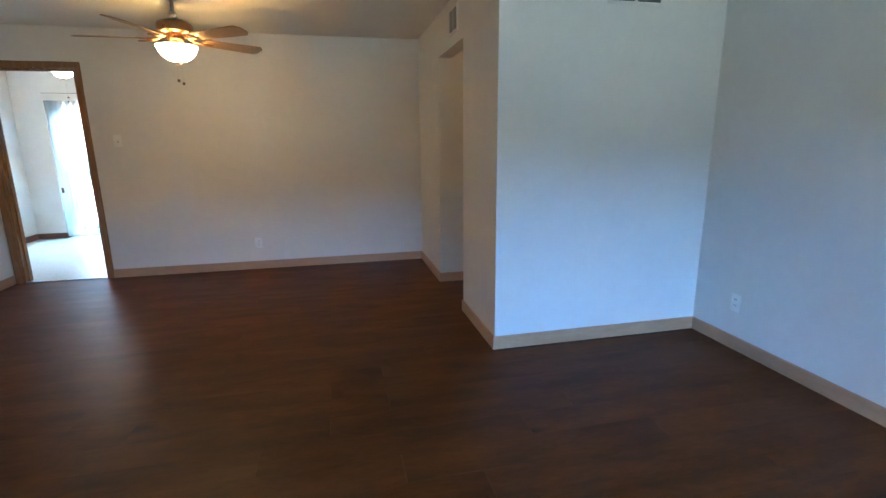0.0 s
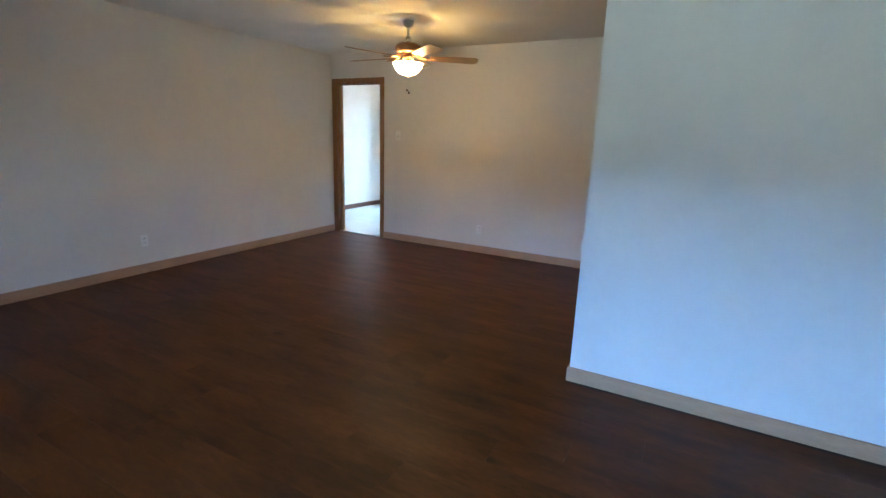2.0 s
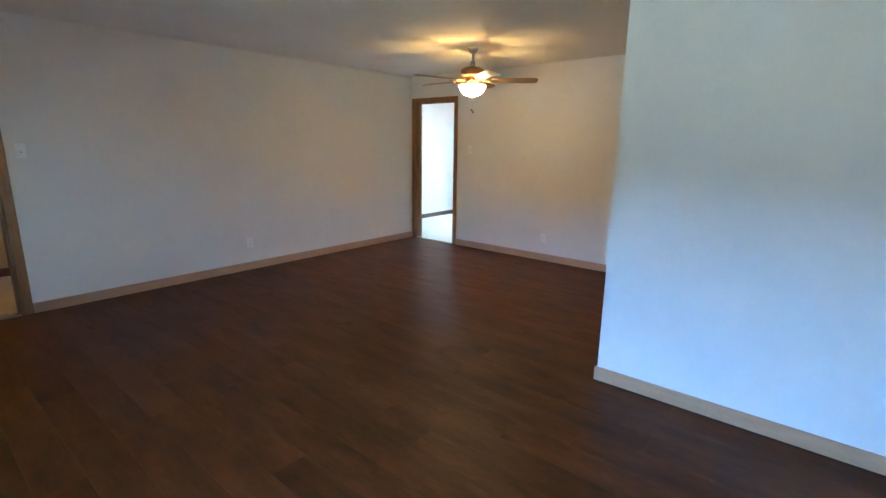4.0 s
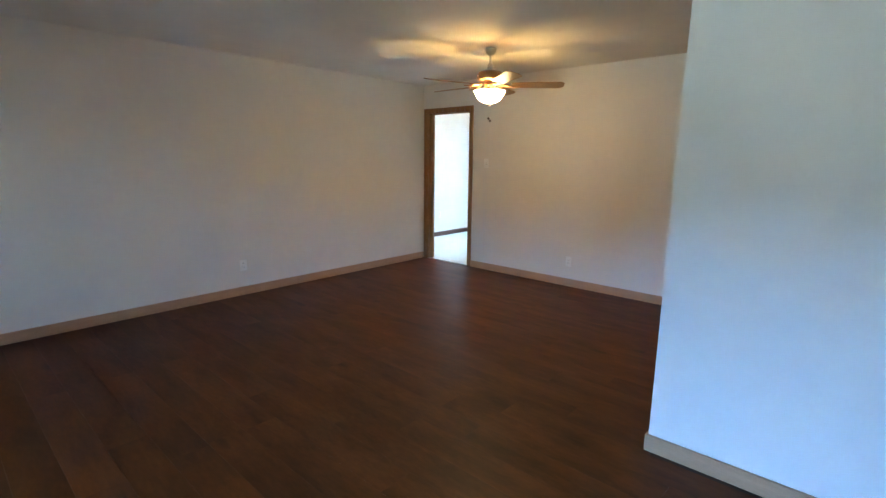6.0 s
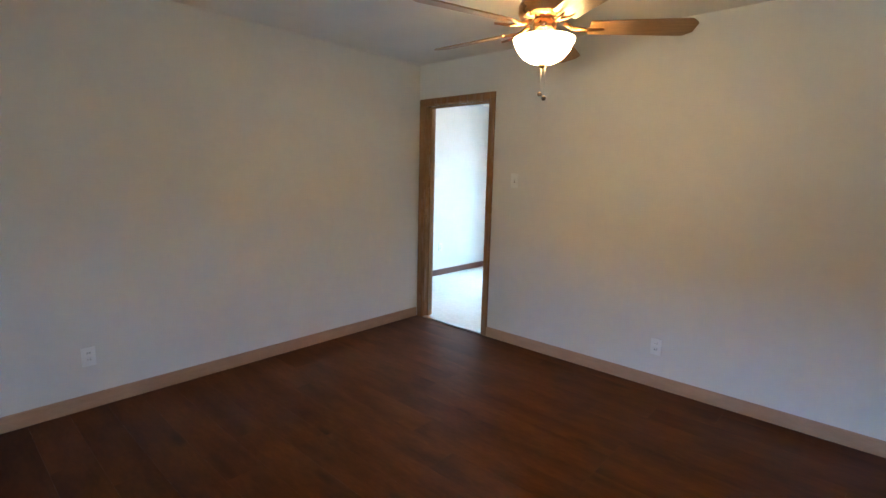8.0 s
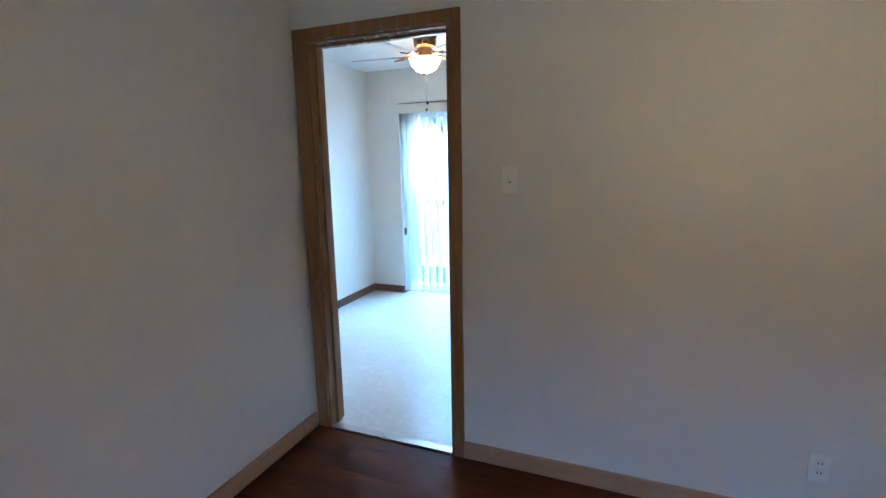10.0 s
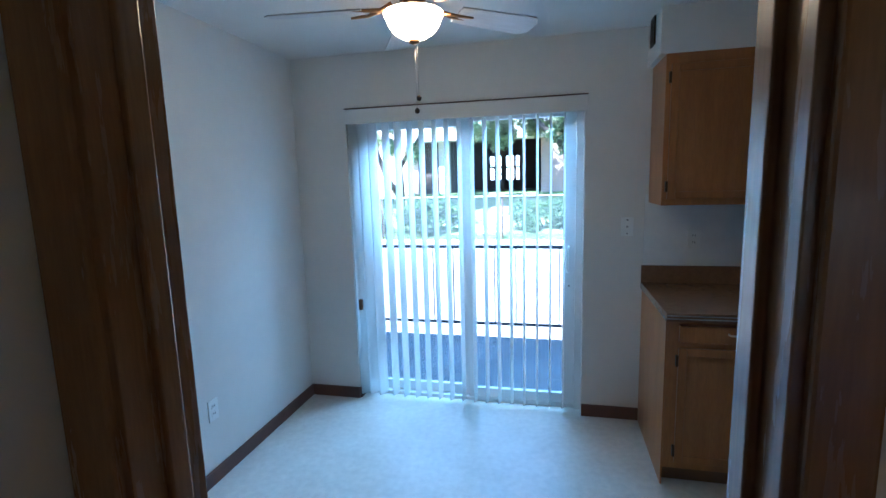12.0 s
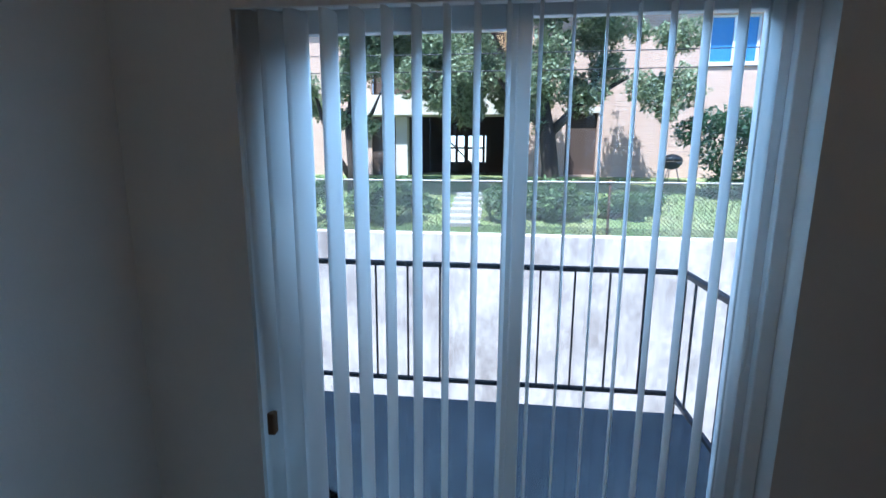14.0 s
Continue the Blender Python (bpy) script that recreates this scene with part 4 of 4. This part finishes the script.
tree((-4.05, 14.0, slope_z(14.0) - 0.1), "leafy tree with a forked leaning trunk", [(0, 0, 0), (0.0, 0, 0.9), (-0.05, 0, 1.8), (0.05, 0, 2.8)], [0.15, 0.12, 0.11, 0.07],
     [([(0.0, 0, 0.5), (-0.5, 0, 1.3), (-0.8, 0, 2.2), (-1.0, 0, 3.0)], [0.1, 0.08, 0.06, 0.03]), ([(0, 0, 1.5), (0.6, 0, 2.3), (1.0, 0.1, 3.2)], [0.08, 0.05, 0.03])],
     spread(rg, 34, 0.8, 0.1, 3.1, 2.8, 0.8, 0.9, 0.62) + spread(rg, 8, 0.6, 0.1, 4.7, 1.6, 0.8, 0.6, 0.8) + [(0.5, -0.1, 1.9, 0.4), (-0.2, 0, 2.1, 0.4)], 44000, 0.062, 5, M_LEAF)
tree((5.6, 14.2, slope_z(14.2) - 0.1), "dense dark green juniper beside the building", [(0, 0, 0), (0, 0, 1.2)], [0.12, 0.06], [],
     [(-1.0, 0, 1.75, 0.5), (-0.5, 0, 1.9, 0.6), (0.1, 0, 1.9, 0.7), (0.7, 0, 1.8, 0.7), (-0.5, 0, 1.2, 0.5), (0.2, 0, 1.0, 0.7), (0.9, 0, 1.0, 0.7), (-0.1, 0, 0.45, 0.55), (0.7, 0, 0.4, 0.6)], 7000, 0.06, 7, M_JUN)


def bush(at, label, spots, count, seed):
    b = holder("bush", at, label, "bush", "bushes behind the fence")
    rng = random.Random(seed)
    stems = bmesh.new()
    for x, y, z, r in spots:
        tube([(x * 0.6, y * 0.6, 0), (x, y, z)], [0.02, 0.008], 5, bm=stems)
    part("stems", stems, M_BARK, b)
    part("leaves", leaves(bmesh.new(), rng, spots, count, 0.06), M_LEAFB, b)


bush((-3.2, 11.6, slope_z(11.6)), "tall sunlit green bush behind the wire fence", spread(rg, 14, 0.15, 0, 0.5, 1.3, 0.3, 0.32, 0.4), 5200, 21)
bush((-1.75, 12.4, slope_z(12.4)), "low green bush beside garden steps", spread(rg, 5, 0, 0, 0.22, 0.5, 0.25, 0.1, 0.3), 1200, 22)
bush((0.65, 11.9, slope_z(11.9)), "dark green bush under the tree", spread(rg, 14, 0.1, 0, 0.42, 1.05, 0.3, 0.24, 0.38), 5200, 23)
bush((1.9, 12.2, slope_z(12.2)), "dark green bush spreading behind the fence post", spread(rg, 10, 0.1, 0, 0.36, 0.9, 0.25, 0.2, 0.34), 3600, 24)
bush((3.2, 12.7, slope_z(12.7)), "low green bush on the lawn", spread(rg, 5, 0, 0, 0.2, 0.5, 0.25, 0.1, 0.28), 1100, 25)

rng = random.Random(31)
bm = bmesh.new()
for _ in range(9000):
    x, y = rng.uniform(-7, 9), rng.uniform(10.95, 16.4)
    z, h, a = slope_z(y) - 0.01, rng.uniform(0.05, 0.13), rng.uniform(0, 6.28)
    dx, dy = 0.012 * math.cos(a), 0.012 * math.sin(a)
    bm.faces.new([bm.verts.new(p) for p in ((x - dx, y - dy, z), (x + dx, y + dy, z), (x + rng.uniform(-0.04, 0.04), y + rng.uniform(-0.04, 0.04), z + h))])
tagged(new("grass", mesh_of("grass", bm, M_BLADEG)), "short sunlit grass on the sloping lawn", "grass", kind="stuff")

steps = holder("garden_steps", (-0.82, 12.0, 0), "pale concrete garden steps up the slope", "steps")
for i in range(6):
    y = 11.3 + 0.55 * i
    part("step", boxed(-0.38, y - 12.0, slope_z(y) - 0.2, 0.38, y - 12.0 + 0.5, slope_z(y) + 0.09, bevel=0.015), M_STONE, steps)

# ---- chain-link fence ----
fence = holder("wire_fence", (0, 10.98, 0.06), "galvanised chain-link fence on the retaining wall", "fence")
FX0, FX1, FH = -7.0, 8.0, 1.07
part("top_rail", tube([(FX0, 0, FH), (FX1, 0, FH)], 0.018, 8), M_STONE, fence, "pale weathered top rail")
for px in (-6.5, -3.6, -0.55, 2.12, 5.0, 7.8):
    part("post", tube([(px, 0.03, 0.0), (px, 0.03, FH + 0.04)], 0.025, 8), M_RUST, fence)
verts, faces = [], []


def wire(x0, z0, x1, z1):
    k = len(verts)
    nx, nz = (z1 - z0), -(x1 - x0)
    l = 0.005 / math.hypot(nx, nz)
    for x, z in ((x0, z0), (x1, z1)):
        verts.extend([(x + nx * l, 0, z + nz * l), (x - nx * l, 0.004, z - nz * l), (x, -0.005, z)])
    faces.extend([(k, k + 1, k + 4, k + 3), (k + 1, k + 2, k + 5, k + 4), (k + 2, k, k + 3, k + 5)])


i = FX0
while i < FX1 - FH:
    wire(i, 0.02, i + FH - 0.02, FH)
    wire(i + FH - 0.02, 0.02, i, FH)
    i += 0.082
me = bpy.data.meshes.new("wire_mesh")
me.from_pydata(verts, [], faces)
me.materials.append(M_GALV)
mesh_part = new("wire_mesh", me)
mesh_part.parent = fence
tagged(mesh_part, "diamond wire mesh", kind="stuff")

# ---- apartment building beyond the lawn ----
house = holder("apartment_building", (0, 17, 1.0), "two-storey tan-pink brick apartment building with a breezeway", "building")
BZ = 5.6
part("wall", wall_cells("y", 0, 0.25, 0.23, 14, -0.2, BZ, [(1.95, 2.91, 0.1, 2.0), (5.98, 7.38, 3.39, 4.75)]), M_BRICK, house)
part("wall", wall_cells("y", 0, 0.25, -16, -4.3, -0.2, BZ, [(-8.6, -7.2, 3.39, 4.75)]), M_BRICK, house)
part("wall", boxed(-4.3, 0.3, 2.6, 0.23, 0.5, BZ), M_BROWN, house, "dark brown siding above the breezeway")
part("wall", boxed(-4.3, 0.05, -0.2, -3.48, 0.2, 2.0), M_BROWN, house, "dark brown siding panel")
part("pier", boxed(-3.48, -0.05, -0.2, -3.1, 0.3, 2.0), M_CREAM, house, "cream pier")
part("fascia", boxed(-4.7, -0.45, 1.92, 0.5, 0.3, 2.55, bevel=0.02), M_CREAM, house, "deep cream canopy fascia")
bm = bmesh.new()
box(bm, -3.1, 4.8, -0.2, -2.2, 5.0, 2.5)
box(bm, -0.6, 4.8, -0.2, 0.4, 5.0, 2.5)
box(bm, -3.3, 0.3, -0.2, -3.1, 5.0, 2.5)
box(bm, 0.23, 0.25, -0.2, 0.43, 5.0, 2.5)
box(bm, -3.3, 0.3, 2.5, 0.43, 5.0, 2.6)
box(bm, -2.2, 4.8, 1.55, -0.6, 5.0, 2.5)
box(bm, -2.2, 4.8, -0.2, -0.6, 5.0, 0.45)
for px in (-1.95, -1.5, -1.05, -0.8):
    box(bm, px - 0.05, 4.82, 0.45, px + 0.05, 4.95, 1.55)
box(bm, -2.2, 4.84, 1.0, -0.6, 4.92, 1.08)
part("breezeway", bm, M_BROWN, house, "shaded brown breezeway")
for px in (-2.1, -1.35, -0.55):
    part("post", boxed(px - 0.06, 2.2, 0, px + 0.06, 2.32, 2.5), M_BROWN, house)
stair = tube([(-2.6, 1.4, 1.9), (-1.0, 3.2, 0.2)], 0.03, 6)
part("stair_rail", stair, M_IRON, house)
dr = part("door", boxed(1.95, 0.16, 0.1, 2.91, 0.22, 2.0), M_BROWN, house, "dark recessed door")
part("lintel", boxed(1.9, -0.04, 2.0, 2.96, 0.1, 2.16), M_CREAM, house)
for x0 in (5.98, -8.6):
    w = part("window", boxed(x0, 0.1, 3.39, x0 + 0.06, 0.18, 4.75), M_FRAME, house)
    part("frame", boxed(x0 + 1.34, 0.1, 3.39, x0 + 1.4, 0.18, 4.75), M_FRAME, w)
    part("frame", boxed(x0 + 0.06, 0.1, 3.39, x0 + 1.34, 0.18, 3.45), M_FRAME, w)
    part("frame", boxed(x0 + 0.67, 0.1, 3.45, x0 + 0.73, 0.18, 4.69), M_FRAME, w)
    part("frame", boxed(x0 + 0.06, 0.1, 4.69, x0 + 1.34, 0.18, 4.75), M_FRAME, w)
    part("pane", boxed(x0 + 0.06, 0.14, 3.45, x0 + 1.34, 0.15, 4.69), M_BLUE, w)
    part("sill", boxed(x0 - 0.05, -0.05, 3.30, x0 + 1.45, 0.1, 3.39), M_CREAM, w)
bm = bmesh.new()
vs = [bm.verts.new(p) for p in ((-16.4, -0.6, BZ), (14.4, -0.6, BZ), (14.4, 9.6, BZ), (-16.4, 9.6, BZ), (-16.4, 4.5, BZ + 1.9), (14.4, 4.5, BZ + 1.9))]
for f in ((0, 1, 5, 4), (2, 3, 4, 5), (0, 4, 3), (1, 2, 5), (0, 3, 2, 1)):
    bm.faces.new([vs[i] for i in f])
part("roof", bm, M_ROOF, house)

grill = holder("barbecue_grill", (4.75, 15.6, slope_z(15.6)), "black kettle barbecue grill on legs by the wall", "grill")
part("bowl", lathe([(0.03, 0.45), (0.17, 0.5), (0.26, 0.6), (0.28, 0.68)], 20), M_IRON, grill)
part("lid", lathe([(0.285, 0.685), (0.26, 0.78), (0.16, 0.86), (0.03, 0.89)], 20), M_IRON, grill)
for a in (90, 210, 330):
    part("leg", tube([(0.12 * math.cos(radians(a)), 0.12 * math.sin(radians(a)), 0.52), (0.27 * math.cos(radians(a)), 0.27 * math.sin(radians(a)), 0.0)], 0.014, 6), M_GALV, grill)
for z, sag in ((3.62, 0.12), (3.97, 0.1)):
    solid("power_line", tube([(-13.5 + 2.7 * i, 17.02 if i in (0, 10) else 12.5, z - sag * (1 - ((i - 5) / 5) ** 2)) for i in range(11)], 0.012, 5), M_IRON, "thin dark overhead power line", "cable", "power lines")

# ---- living room floor planks ----
structure("floor_base", boxed(-0.03, YF, -0.12, 7.0, 0.03, -0.004), M_JOINT, "dark underlay below the floor planks", "floor")
floor = holder("floor", (0, 0, 0), "dark brown wood-look vinyl plank floor", "floor", kind="structure")
PW, PL, GAP = 0.18, 1.22, 0.0004
prng = random.Random(12)
cache = {}


def plank_mesh(l, w):
    key = (round(l, 3), round(w, 3))
    if key not in cache:
        bm = boxed(0, 0, -0.004, l, w, 0.0)
        tops = [e for e in bm.edges if all(v.co.z > -0.001 for v in e.verts) and abs(e.verts[0].co.x - e.verts[1].co.x) > 0.001]
        bmesh.ops.bevel(bm, geom=tops, offset=0.00015, segments=1, affect='EDGES')
        cache[key] = mesh_of("plank", bm, M_PLANK)
    return cache[key]


row, y = 0, YF
while y < 0.0 - 0.01:
    w = min(PW, 0.03 - y) - GAP
    end = XR if y + PW < YB + 0.12 else XB + 0.02
    if HY0 - 0.3 < y < HY1:
        end = 7.0
    x = -prng.choice((0.0, 0.3, 0.6, 0.9, 1.2))
    while x < end:
        x0, x1 = max(x, 0.0), min(x + PL, end)
        if x1 - x0 > 0.02:
            p = new("plank", plank_mesh(x1 - x0 - GAP, w))
            p.parent, p.location = floor, (x0, y, 0.0)
        x += PL
    y += PW
    row += 1
